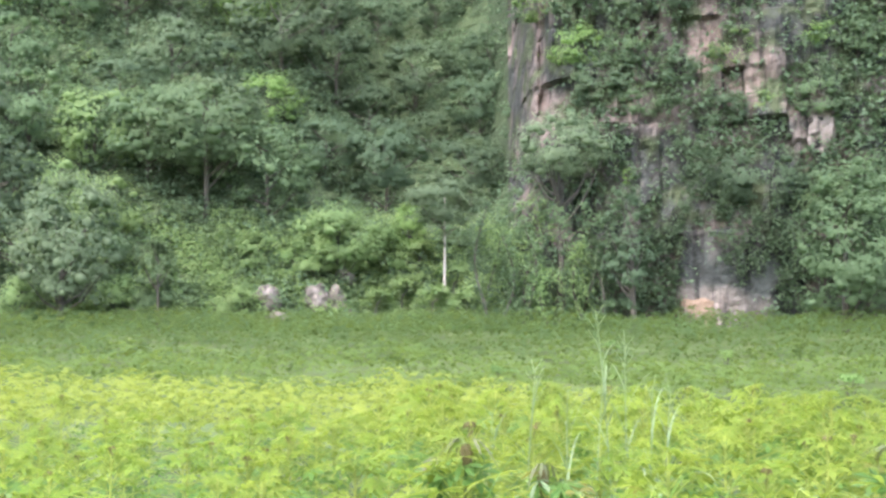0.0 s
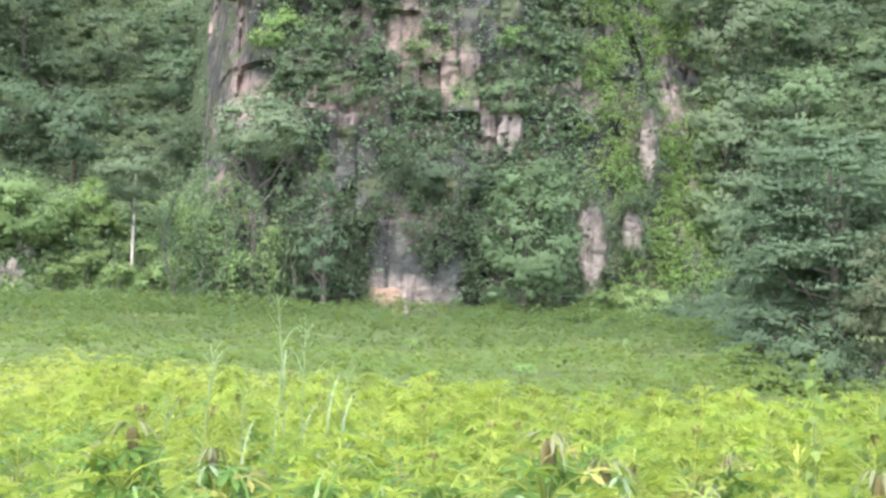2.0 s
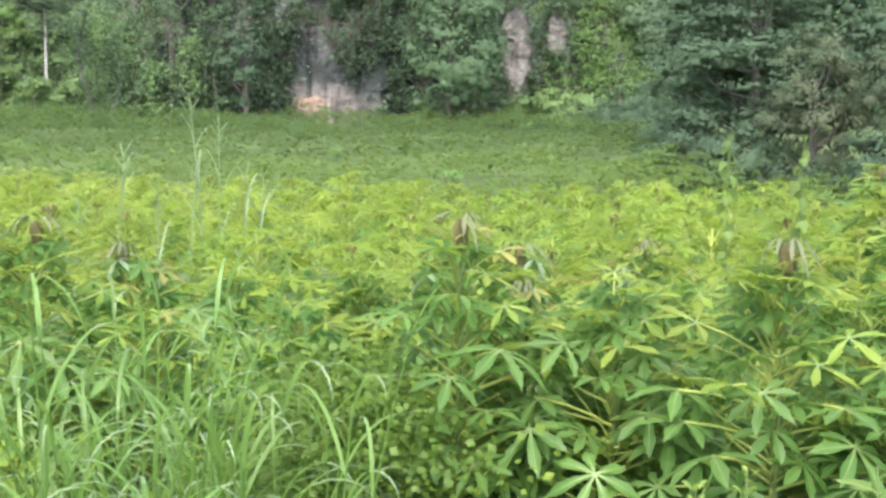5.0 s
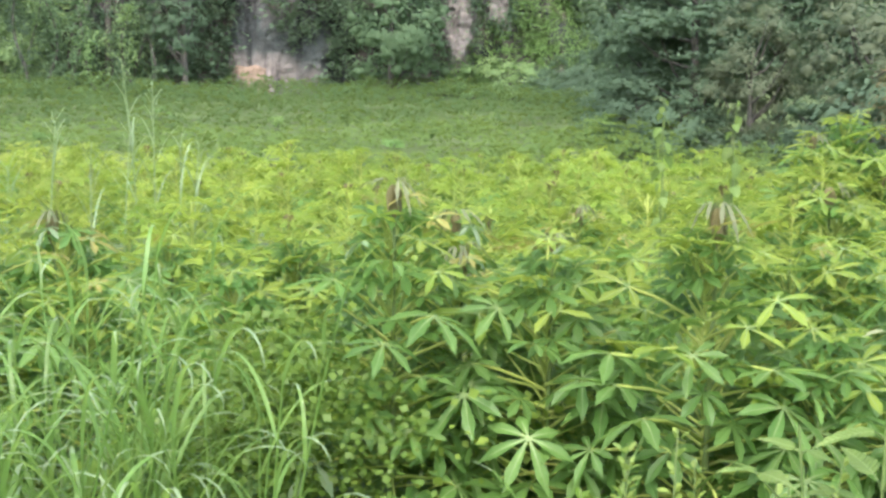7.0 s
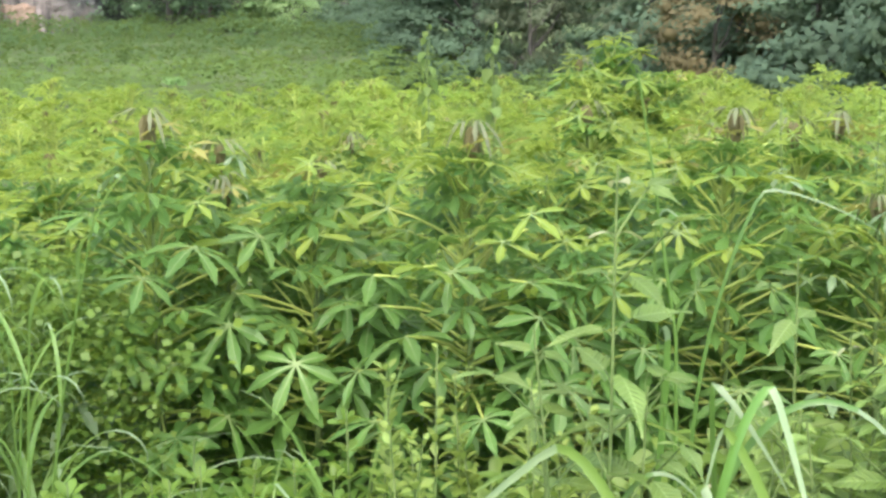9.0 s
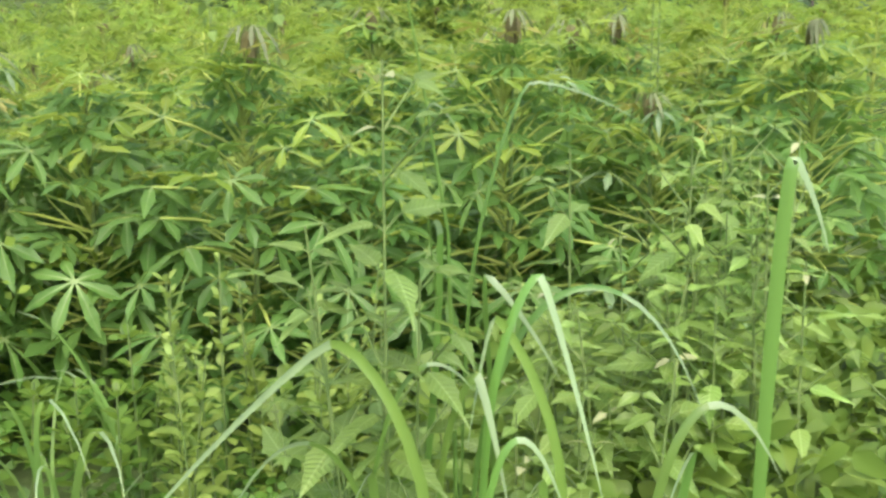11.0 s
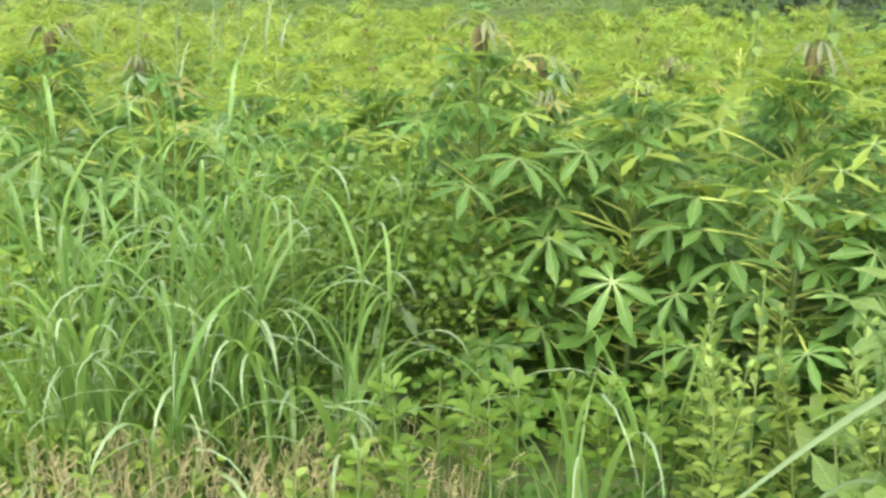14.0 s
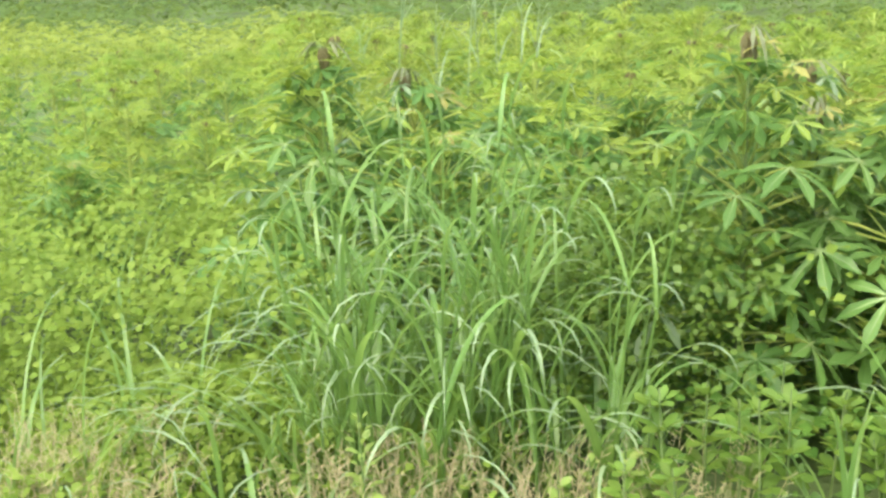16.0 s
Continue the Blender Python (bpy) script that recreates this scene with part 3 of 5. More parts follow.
    for name, lo, hi, mat, label in (("shrub_cover", -9, 0.42, "tree_g", "shrubs clinging to the hill, leaf colour darkened as in shade"),
                                     ("creeper_cover", 0.42, 0.72, "tree_a", "blue-green creepers over the slope"),
                                     ("vine_cover", 0.72, 1.0, "vine", "bright climbing vines over the hill"),
                                     ("fresh_cover", 1.0, 9, "tree_c", "fresh light green growth on the rock")):
        s = (pick >= lo) & (pick < hi)
        me = mesh_of(name, *foliage(rng, p[s], rng.uniform(0.5, 1.9, s.sum()), 30 if lo < 0.7 else 66, 0.42 if lo < 0.7 else 0.28, up=0.7, flat=0.9, ragged=1.0), mat, True)
        tagged(new(name, me), label, "undergrowth", kind="stuff")

    # Tangled vines over the lower slope.
    bb, hh = rng.uniform(-30, -5, 1500), rng.uniform(0, 11, 1500)
    p = hill_point(bb, hh) + np.array([0, -0.8, 0.3])
    tangle = np.sin(bb * 1.7 + hh * 0.8) + rng.normal(size=1500) * 0.5
    for name, s, mat, label in (("vine_tangle", tangle > -0.1, "vine", "bright tangled vines over the lower slope"), ("dark_tangle", tangle <= -0.1, "tree_a", "dark green tangled shrubs over the lower slope")):
        me = mesh_of(name, *foliage(rng, p[s], rng.uniform(0.5, 1.3, s.sum()), 52, 0.26, up=0.7, flat=0.8, ragged=0.5), mat, True)
        tagged(new(name, me), label, "undergrowth", kind="stuff")

    # Fresh low growth on the gentle ground below the slope, with vine-covered mounds in it.
    n = 1500
    bb, dd = rng.uniform(-27, -6.5, n), rng.uniform(101, 116, n)
    x, y = spot(bb, dd)
    z = np.array([far_z(p, q) for p, q in zip(bb, dd)])
    pick = rng.random(n) + 0.3 * np.sin(bb * 1.3 + dd * 0.4)
    for name, s, mat, label in (("low_growth", pick < 0.55, "tree_c", "fresh green creepers over the foot of the slope"), ("low_scrub", pick >= 0.55, "vine", "green scrub over the foot of the slope")):
        me = mesh_of(name, *foliage(rng, np.stack([x, y, z + 0.2], -1)[s], rng.uniform(0.5, 1.2, s.sum()) * np.where((bb[s] > -18.3) & (bb[s] < -12.7) & (dd[s] < 109.5), 0.5, 1.0), 36, 0.3, flat=0.5, ragged=0.6), mat, True)
        tagged(new(name, me), label, "undergrowth", kind="stuff")
    mound = make_tree(50, 3.4, 4.4, 0.1, 18, 54, 0.28, "vine", name="vine_mound", label="rounded bush smothered in climbing vines", group="vine-covered bushes", skirt=True)
    stand(mound, -12.2, 106)
    for i, (b, d, s) in enumerate([(-11.0, 108, 1.2), (-13.9, 112.5, 1.3), (-16.0, 112, 0.8), (-18.3, 108, 0.9), (-19.6, 105, 0.75), (-9.6, 106, 1.1), (-8.0, 104, 1.0), (-7.0, 105, 1.3),
                                   (-24.0, 104, 1.1), (-15.0, 112, 1.4), (-12.0, 113, 1.3), (-10.2, 112, 1.2), (-17.6, 112, 1.2), (-23.3, 108, 1.3), (-28.0, 104, 1.2), (-8.6, 109, 1.4),
                                   (12.6, 100, 0.8), (14.0, 99, 1.0), (15.6, 99, 0.9)]):
        stand(copy_thing(mound, Matrix()), b, d, s, 67 * i)

    # Hanging vine curtains to the left of the bare face.
    for i in range(15):
        b = -7.0 + i * 0.42 + rng.uniform(-0.35, 0.35)
        topz, d = rng.uniform(6, 13.5), 101.5 + rng.uniform(-1.5, 2.5)
        x, y = spot(b, d)
        z0 = float(ground_z(x, y))
        zz = np.linspace(z0 + 0.4, topz, 14)
        c = np.stack([x + 0.6 * np.sin(zz * 0.6 + i * 2.0), y + 0.5 * np.cos(zz * 0.8 + i), zz], -1)
        vine = thing("vine_curtain", "hanging curtain of green creepers over a tree trunk", "vine", "vine curtains")
        part("stem", mesh_of("stem", *tube(c, np.linspace(0.16, 0.05, 14), 5), "bark", True), vine)
        part("foliage", mesh_of("foliage", *foliage(rng, np.concatenate([c, c + rng.normal(size=c.shape) * 0.7]), rng.uniform(0.35, 1.1, 28), 52, 0.24, up=0.3, flat=1.1, ragged=0.8), ("tree_g", "vine", "tree_a")[i % 3], True), vine)

    # Creepers that hang over the face at the cliff foot.
    bb, zz = rng.uniform(0.6, 7.2, 150), rng.uniform(7.0, 12, 150)
    zz = np.where(np.abs(bb - 3.9) > 2.2, rng.uniform(2.5, 11, 150), zz + 1.3 * np.sin(bb * 2.3) + np.where(np.abs(bb - 2.6) < 0.7, 6, 0))
    x, y = spot(bb, 102.7)
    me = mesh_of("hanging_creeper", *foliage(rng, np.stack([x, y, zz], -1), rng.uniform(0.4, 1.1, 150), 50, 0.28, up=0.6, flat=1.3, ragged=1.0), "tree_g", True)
    tagged(new("hanging_creeper", me), "dark green creepers hanging over the pale rock face", "undergrowth", kind="stuff")

    # Creepers round the edges of the pale outcrops.
    ring = []
    for b0, d0, z0, w0, h0 in ((8.1, 106.2, 20.2, 1.1, 3.0), (14.6, 110.2, 18.2, 0.8, 4.2), (12.0, 104.4, 8.5, 1.3, 4.4), (13.8, 106.4, 10.2, 1.1, 2.2)):
        a = rng.uniform(0, 6.283, 46)
        r = rng.uniform(0.95, 1.4, 46)
        x, y = spot(b0 + np.degrees(np.cos(a) * r * w0 / d0), d0 + rng.uniform(0, 1.5, 46))
        ring.append(np.stack([x, y, z0 + np.sin(a) * r * h0], -1))
    ring = np.concatenate(ring)
    me = mesh_of("cliff_creeper", *foliage(rng, ring, rng.uniform(0.4, 1.2, len(ring)), 44, 0.28, up=0.6, flat=1.4, ragged=0.8), "tree_g", True)
    tagged(new("cliff_creeper", me), "dark green creepers round the pale rock outcrops", "undergrowth", kind="stuff")

    # Low bushes along the foot of the hill and the field's far edge.
    for i in range(46):
        b = -31 + i * 1.28 + rng.uniform(-0.5, 0.5)
        if -17.5 < b < -12.5 or 1.2 < b < 6.2:
            continue
        d = field_edge(b) + rng.uniform(0.5, 3.5)
        x, y = spot(b, d)
        n = 9
        c = rng.normal(size=(n, 3)) * np.array([0.9, 0.7, 0.35]) + np.array([0, 0, 0.7])
        bush = thing("bush", "low leafy green bush at the edge of the field", "bush", "bushes at the field edge")
        bush.matrix_basis = pose(x, y, float(ground_z(x, y)) - 0.2)
        part("foliage", mesh_of("foliage", *foliage(rng, c, rng.uniform(0.5, 1.0, n), 60, 0.22, ragged=0.6), ("vine", "tree_c" if b < -8 else "tree_g", "tree_a")[i % 3], True), bush)
        st = [tube([(0, 0, 0), tuple(q * 0.6), tuple(q)], [0.05, 0.035, 0.012], 4) for q in c[:5]]
        part("stem", mesh_of("stem", *join(st), "bark"), bush)

    # Pale self-sown shrubs that stand up out of the far crop.
    for i, (b, d, w) in enumerate([(-6.35, 50, 0.5), (3.8, 58, 0.55), (-1.5, 64, 0.4), (9.0, 47, 0.4)]):
        x, y = spot(b, d)
        shrub = thing("field_shrub", "pale green self-sown shrub standing out of the crop", "bush", "shrubs in the far crop")
        shrub.matrix_basis = pose(x, y, float(ground_z(x, y)))
        c = np.array([0, 0, 1.45]) + rng.normal(size=(6, 3)) * np.array([w * 0.5, w * 0.5, 0.1])
        part("stem", mesh_of("stem", *join([tube([(0, 0, 0), tuple(q * np.array([0.4, 0.4, 0.6])), tuple(q)], [0.03, 0.02, 0.008], 4) for q in c]), "bark"), shrub)
        part("foliage", mesh_of("foliage", *foliage(rng, c, rng.uniform(0.16, 0.26, 6), 40, 0.13, flat=0.7), "tree_c", True), shrub)


plant_hill()


def make_rock(seed, size, mat, name, label, group=""):
    rng = random.Random(seed)
    bm = bmesh.new()
    bmesh.ops.create_icosphere(bm, subdivisions=4, radius=0.5)
    off = Vector((rng.uniform(0, 50), rng.uniform(0, 50), rng.uniform(0, 50)))
    for v in bm.verts:
        n = noise.fractal(v.co * 1.7 + off, 1.0, 2.0, 6) * 0.42 + noise.cell(v.co * 2.6 + off) * 0.08
        v.co *= 1 + n
        v.co = Vector((v.co.x * size[0], v.co.y * size[1], v.co.z * size[2]))
    me = bpy.data.meshes.new(name)
    bm.to_mesh(me)
    bm.free()
    me.materials.append(M[mat])
    return tagged(new(name, me), label, "rock", group)


def rock_face(seed, b, d, z0, z1, w, mat, label, rough=1.0):
    """A bare face that stands out of the cliff: vertical ribs and cracks, its edges bent back into the hill."""
    nx, nz = max(10, int(w / 0.22)), max(10, int((z1 - z0) / 0.25))
    u, t = np.meshgrid(np.linspace(-1, 1, nx), np.linspace(-1, 1, nz))
    h = z1 - z0
    v = np.zeros((nz, nx, 3))
    for i in range(nz):
        for j in range(nx):
            s, q = u[i, j], t[i, j]
            p = Vector((s * w * 0.5, seed * 7.0, q * h * 0.5))
            wob = (0.22 if rough > 0.6 else 0.1) * noise.fractal(p * 0.5, 1.0, 2.0, 3)
            x = s * w * 0.5 * (1 + wob) * (1 - 0.25 * max(0, q))
            z = q * h * 0.5 + (0.3 + 0.1 * h) * rough * max(0, q) * noise.noise(Vector((s * 2.5, seed, 3.0)))
            bow = 3.0 * (abs(s) ** 6 + abs(q) ** 7 * (1 if z0 > 3 else 0))
            if z0 > 3:
                bow = 8.0 * max(0.0, math.hypot(s, q) - 0.72 + 0.42 * noise.fractal(Vector((x * 0.3, seed, z * 0.16)), 1.0, 2.0, 4))
            y = bow - 0.35 * rough * rough * noise.cell(Vector((x * 1.1 + seed, 0, z * 0.7)))
            y -= rough * 0.45 * noise.fractal(Vector((p.x * 0.9, p.y, p.z * 0.28)), 1.0, 2.0, 5) + rough * 0.2 * noise.fractal(p * 2.0, 1.0, 2.0, 3)
            v[i, j] = (x, y, z)
    f = [(i * nx + j, i * nx + j + 1, (i + 1) * nx + j + 1, (i + 1) * nx + j) for i in range(nz - 1) for j in range(nx - 1)]
    ob = tagged(new("rock_face", mesh_of("rock_face", v.reshape(-1, 3), np.array(f), mat, False)), label, "rock", "bare rock faces")
    ob.matrix_basis = pose(*spot(b, d), (z0 + z1) / 2, -4 if z0 < 3 else -9, 0, -b)


def place_rocks():
    for i, (b, d, up, w, h) in enumerate([(-17.2, 108.8, 0.7, 2.3, 2.7), (-14.9, 108.8, 0.6, 2.7, 2.6), (-16.8, 107.2, 0.3, 2.6, 1.1), (-14.0, 108.6, 0.7, 1.8, 2.4),
                                          (-13.3, 107.6, 0.3, 0.9, 0.9), (-23.2, 105, 0.4, 1.4, 1.3), (-19.0, 107, 0.1, 0.8, 0.6), (-13.6, 111, 0.7, 1.6, 1.6)]):
        r = make_rock(i, (w, w * 0.8, h), "boulder", "boulder", "weathered pale grey boulder among weeds", "boulders below the slope")
        x, y = spot(b, d)
        r.matrix_basis = pose(x, y, far_z(b, d) + up + 0.45, 0, 0, i * 50)
    for i, (b, d, z0, z1, w, mat, label) in enumerate([
            (12.0, 105.0, 3.6, 13.0, 3.5, "boulder", "tall pale limestone outcrop on the cliff"),
            (13.8, 107.2, 7.9, 12.4, 2.5, "boulder", "blocky limestone outcrop on the cliff"),
            (14.6, 111.0, 13.6, 22.6, 1.9, "boulder", "narrow limestone spire on the cliff"),
            (2.6, 102.95, 1.0, 4.7, 4.8, "orange_rock", "orange-stained limestone ledge at the cliff foot"),
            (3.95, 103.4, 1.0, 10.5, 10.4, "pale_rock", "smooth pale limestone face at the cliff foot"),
            (8.1, 107.0, 16.6, 23.6, 2.8, "boulder", "pale limestone outcrop high on the cliff")]):
        rock_face(40 + i, b, d, z0, z1, w, mat, label, 0.4 if z0 < 3 else 0.5 if mat == "red_rock" else 0.8)


place_rocks()


# ---- cassava ----
def lobe(length, width, droop, fold=0.25, detail=True):
    """One narrow leaf lobe along +y, folded at its midrib and bent down; faces of three."""
    def at(t, s):
        return (s * width * 0.5, length * t, -droop * length * t * t - (0 if s == 0 else -fold * width * 0.5) - 0.0)
    if detail:
        v = [at(0, 0), at(0.36, -0.66), at(0.36, 0), at(0.36, 0.66), at(0.68, -1), at(0.68, 0), at(0.68, 1), at(1, 0)]
        f = [(0, 2, 1), (0, 3, 2), (1, 2, 5), (1, 5, 4), (2, 3, 6), (2, 6, 5), (4, 5, 7), (5, 6, 7)]
    else:
        v = [at(0, 0), at(0.58, -1), at(0.58, 1), at(1, 0)]
        f = [(0, 2, 1), (1, 2, 3)]
    return np.array(v), np.array(f)


def palm_leaf(n, size, width, droop, detail=True, spread_deg=136.0, seed=0):
    """A palmate leaf, its stalk's end at the origin, middle lobe along +y, upper side to +z."""
    rng = np.random.default_rng(seed)
    out = []
    for i in range(n):
        a = radians((i / (n - 1) * 2 - 1) * spread_deg) if n > 1 else 0.0
        s = size * (1 - 0.45 * abs(i / (n - 1) * 2 - 1) ** 1.5) * rng.uniform(0.92, 1.06)
        v, f = lobe(s, width, droop * rng.uniform(0.7, 1.3), detail=detail)
        c, d = math.cos(a), math.sin(a)
        out.append((np.stack([v[:, 0] * c + v[:, 1] * d, v[:, 1] * c - v[:, 0] * d, v[:, 2]], -1), f))
    return join(out)


def ribbed_leaf(n, size, width, droop, mat, seed, spread_deg=136.0):
    """A palmate leaf with a pale rib along each lobe, meeting in a pale centre."""
    v, f = palm_leaf(n, size, width, droop, True, spread_deg, seed)
    rv, rf = [], []
    for i in range(n):
        mid = v[i * 8 + np.array([0, 2, 5, 7])]
        mid = mid + np.array([0, 0, 0.0012])
        side = np.cross(mid[3] - mid[0], [0, 0, 1.0])
        side = side / (np.linalg.norm(side) + 1e-9) * 0.0017
        w = np.array([1.8, 1.0, 0.5, 0.1])[:, None]
        at = len(rv)
        rv += list(mid - side * w) + list(mid + side * w)
        rf += [q for k in range(3) for q in ((at + k, at + 4 + k, at + 5 + k), (at + k, at + 5 + k, at + 1 + k))]
    av, af = join([(v, f), (np.array(rv), np.array(rf))])
    return mesh_of("leaf", av, af, mat, False, ("rib", np.arange(len(af)) >= len(f)))


def leaf_seats(rng, height, n, lowest=0.3):
    """For each leaf of a cassava plant: where its stalk leaves the stem, where it ends, the blade's turn, size and age (1 at the top)."""
    seats = []
    for i in range(n):
        age = i / (n - 1)
        z = height * (lowest + (0.935 - lowest) * age ** 0.85)
        a = i * 2.39996 + rng.uniform(-0.25, 0.25)
        up = radians(6 + 48 * age ** 1.3 + rng.uniform(-16, 16))
        reach = (0.31 - 0.22 * age ** 1.7) * rng.uniform(0.85, 1.15)
        way = np.array([math.cos(a), math.sin(a), 0])
        start = np.array([0, 0, z])
        end = start + reach * (way * math.cos(up) + np.array([0, 0, math.sin(up)]))
        dip = radians(24 - 24 * min(1, age * 1.4) + rng.uniform(-28, 24))
        a += rng.uniform(-0.7, 0.7)
        way = np.array([math.cos(a), math.sin(a), 0])
        y = way * math.cos(dip) - np.array([0, 0, math.sin(dip)])
        nz = way * math.sin(dip) + np.array([0, 0, math.cos(dip)])
        nz = nz + np.cross(y, nz) * rng.uniform(-0.55, 0.55)
        nz /= np.linalg.norm(nz)
        seats.append((start, end, np.stack([np.cross(y, nz), y, nz], -1), 1.0 - 0.42 * age ** 2, age))
    return seats


def matrix_of(turn, place, size=1.0):
    m = Matrix([list(r) for r in np.asarray(turn) * size]).to_4x4()
    m.translation = Vector(place)
    return m


LEAVES = {}
for i in range(3):
    LEAVES["mature", i] = ribbed_leaf(7, 0.172, 0.037, 0.16 + 0.09 * i, "mature", i)
    LEAVES["young", i] = ribbed_leaf(5 + i % 2 * 2, 0.178, 0.039, 0.10 + 0.07 * i, "young", 10 + i)
    LEAVES["tinged", i] = ribbed_leaf(5 + i % 2 * 2, 0.14, 0.036, 0.12 + 0.1 * i, "tinged", 40 + i)
    LEAVES["silver", i] = mesh_of("leaf", *palm_leaf(5, 0.13, 0.034, 0.6, seed=30 + i), "silver")
    LEAVES["bronze", i] = mesh_of("shoot_leaf", *palm_leaf(3, 0.10, 0.017, 0.08 + 0.06 * i, spread_deg=13, seed=20 + i), "bronze")
    LEAVES["grey", i] = mesh_of("shoot_leaf", *palm_leaf(4, 0.085, 0.012, 0.8 + 0.25 * i, spread_deg=46, seed=60 + i), "grey_shoot")
INNER = palm_leaf(7, 0.14, 0.038, 0.25, seed=50)
PETIOLE = mesh_of("petiole", *tube([(0, 0, 0), (0, 0.010, 0.3), (0, 0.012, 0.65), (0, 0, 1)], [0.0056, 0.005, 0.0045, 0.0042], 4), "petiole", True)


def petiole_matrix(start, end):
    d = Vector(end) - Vector(start)
    t = d.to_track_quat("Z", "Y").to_matrix().to_4x4()
    return Matrix.Translation(Vector(start)) @ t @ Matrix.Diagonal((min(1, 0.4 + 2 * d.length), min(1, 0.4 + 2 * d.length), d.length, 1))


def cassava(seed, height, n, bronze=6, young_from=0.55):
    """A cassava plant with every leaf and stalk a part of its own."""
    rng = np.random.default_rng(seed)
    top = thing("cassava_plant", "leafy green cassava plant with bronze shoot tips" if bronze else "leafy green cassava plant with bright top leaves", "crop plant", "cassava plants")
    bend = rng.uniform(-0.03, 0.03, 2)
    zs = np.linspace(-0.05, height + (0.02 if bronze else -0.03), 8)
    line = np.stack([bend[0] * zs, bend[1] * zs, zs], -1)
    part("stem", mesh_of("stem", *tube(line, np.linspace(0.013, 0.0035, 8), 6), "stem", True), top)
    for start, end, turn, size, age in leaf_seats(rng, height, n):
        kind = "silver" if rng.random() < 0.035 else "tinged" if age > 0.8 and rng.random() < 0.3 else "young" if age + rng.uniform(-0.15, 0.15) > young_from else "mature"
        m = matrix_of(turn, end, size * rng.uniform(0.65, 1.15))
        leaf = part("leaf", LEAVES[kind, int(rng.integers(3))], top, m)
        if age < 0.93:
            part("petiole", PETIOLE, leaf, m.inverted() @ petiole_matrix(start, end))
    inner = leaf_seats(rng, height * 0.95, 64 if n > 20 else 8, 0.1)
    fill = [scatter(*INNER, s[2][None], s[1][None] * np.array([0.8, 0.8, 1]), [s[3] * rng.uniform(0.8, 1.1)]) for s in inner]
    part("inner_foliage", mesh_of("inner_foliage", *join(fill), "mature"), top)
    part("branching", mesh_of("branching", *join([tube([s[0], s[1] * np.array([0.8, 0.8, 1])], [0.0035, 0.0028], 3) for s in inner]), "petiole"), top)
    for i in range(bronze * 3):
        a = i / (bronze * 3) * 6.283 + rng.uniform(-0.3, 0.3)
        hang = i % 4 > 0
        way = np.array([math.cos(a), math.sin(a), 0])
        end = np.array([bend[0] * height, bend[1] * height, height + (0.02 if hang else 0.035)]) + way * (0.012 if hang else 0.02)
        dip = radians(rng.uniform(76, 92) if hang else rng.uniform(-30, 12))
        y = way * math.cos(dip) - np.array([0, 0, math.sin(dip)])
        nz = way * math.sin(dip) + np.array([0, 0, math.cos(dip)])
        part("shoot_leaf", LEAVES["bronze" if hang else "grey", int(rng.integers(3))], top, matrix_of(np.stack([np.cross(y, nz), y, nz], -1), end, rng.uniform(0.85, 1.1)), "folded bronze young leaf" if hang else "arching grey-green young leaf")
    return top


def set_down(ob, x, y, turn=0.0, size=1.0, sink=0.0):
    ob.matrix_basis = pose(x, y, float(ground_z(x, y)) - sink, 0, 0, turn) @ Matrix.Diagonal((size, size, size, 1))
    return ob


NEAR = [cassava(101, 1.16, 44, 4), cassava(102, 1.10, 42, 3), cassava(103, 1.0, 40, 0), cassava(104, 1.12, 44, 4), cassava(105, 0.95, 38, 3), cassava(106, 1.1, 15, 3)]
# Plants of the nearest rows: kind, x, y, size.
ROWS = [(0, 0.54, 3.37, 1.0), (3, 1.27, 2.91, 1.0), (1, -0.70, 3.9, 1.04), (4, -0.43, 4.3, 1.1), (3, 1.61, 5.06, 0.93),
        (4, 1.36, 4.5, 1.0), (2, 0.95, 3.25, 1.02), (0, 1.95, 2.75, 0.98), (1, 2.45, 3.1, 1.0), (2, 1.7, 3.3, 1.0), (2, 0.12, 4.0, 0.9),
        (2, 0.35, 4.3, 1.0), (4, 0.9, 4.15, 1.1), (1, 2.2, 3.95, 1.05), (2, -1.9, 4.9, 0.75), (5, -0.95, 4.9, 0.95), (2, -0.1, 4.95, 0.95),
        (2, 1.5, 2.75, 0.86), (4, 0.8, 3.75, 1.0), (2, 1.25, 3.7, 1.0), (2, 1.95, 3.45, 1.0), (4, 2.4, 2.65, 0.95), (2, -0.3, 3.65, 0.9), (1, 2.55, 3.65, 0.98), (3, 2.9, 3.5, 1.0), (2, 2.75, 4.3, 1.05), (2, 3.95, 7.0, 1.46), (1, 3.6, 6.7, 1.2), (2, 4.25, 6.8, 1.22), (2, 3.2, 2.9, 1.0), (1, 2.85, 2.5, 1.0), (3, 3.5, 3.3, 1.0), (4, 3.2, 3.75, 1.05), (2, 3.75, 3.8, 1.0)]
used = set()
rng = np.random.default_rng(5)
for k, x, y, s in ROWS:
    ob = NEAR[k] if k not in used else copy_thing(NEAR[k], Matrix())
    used.add(k)
    set_down(ob, x, y, rng.uniform(0, 360), s)


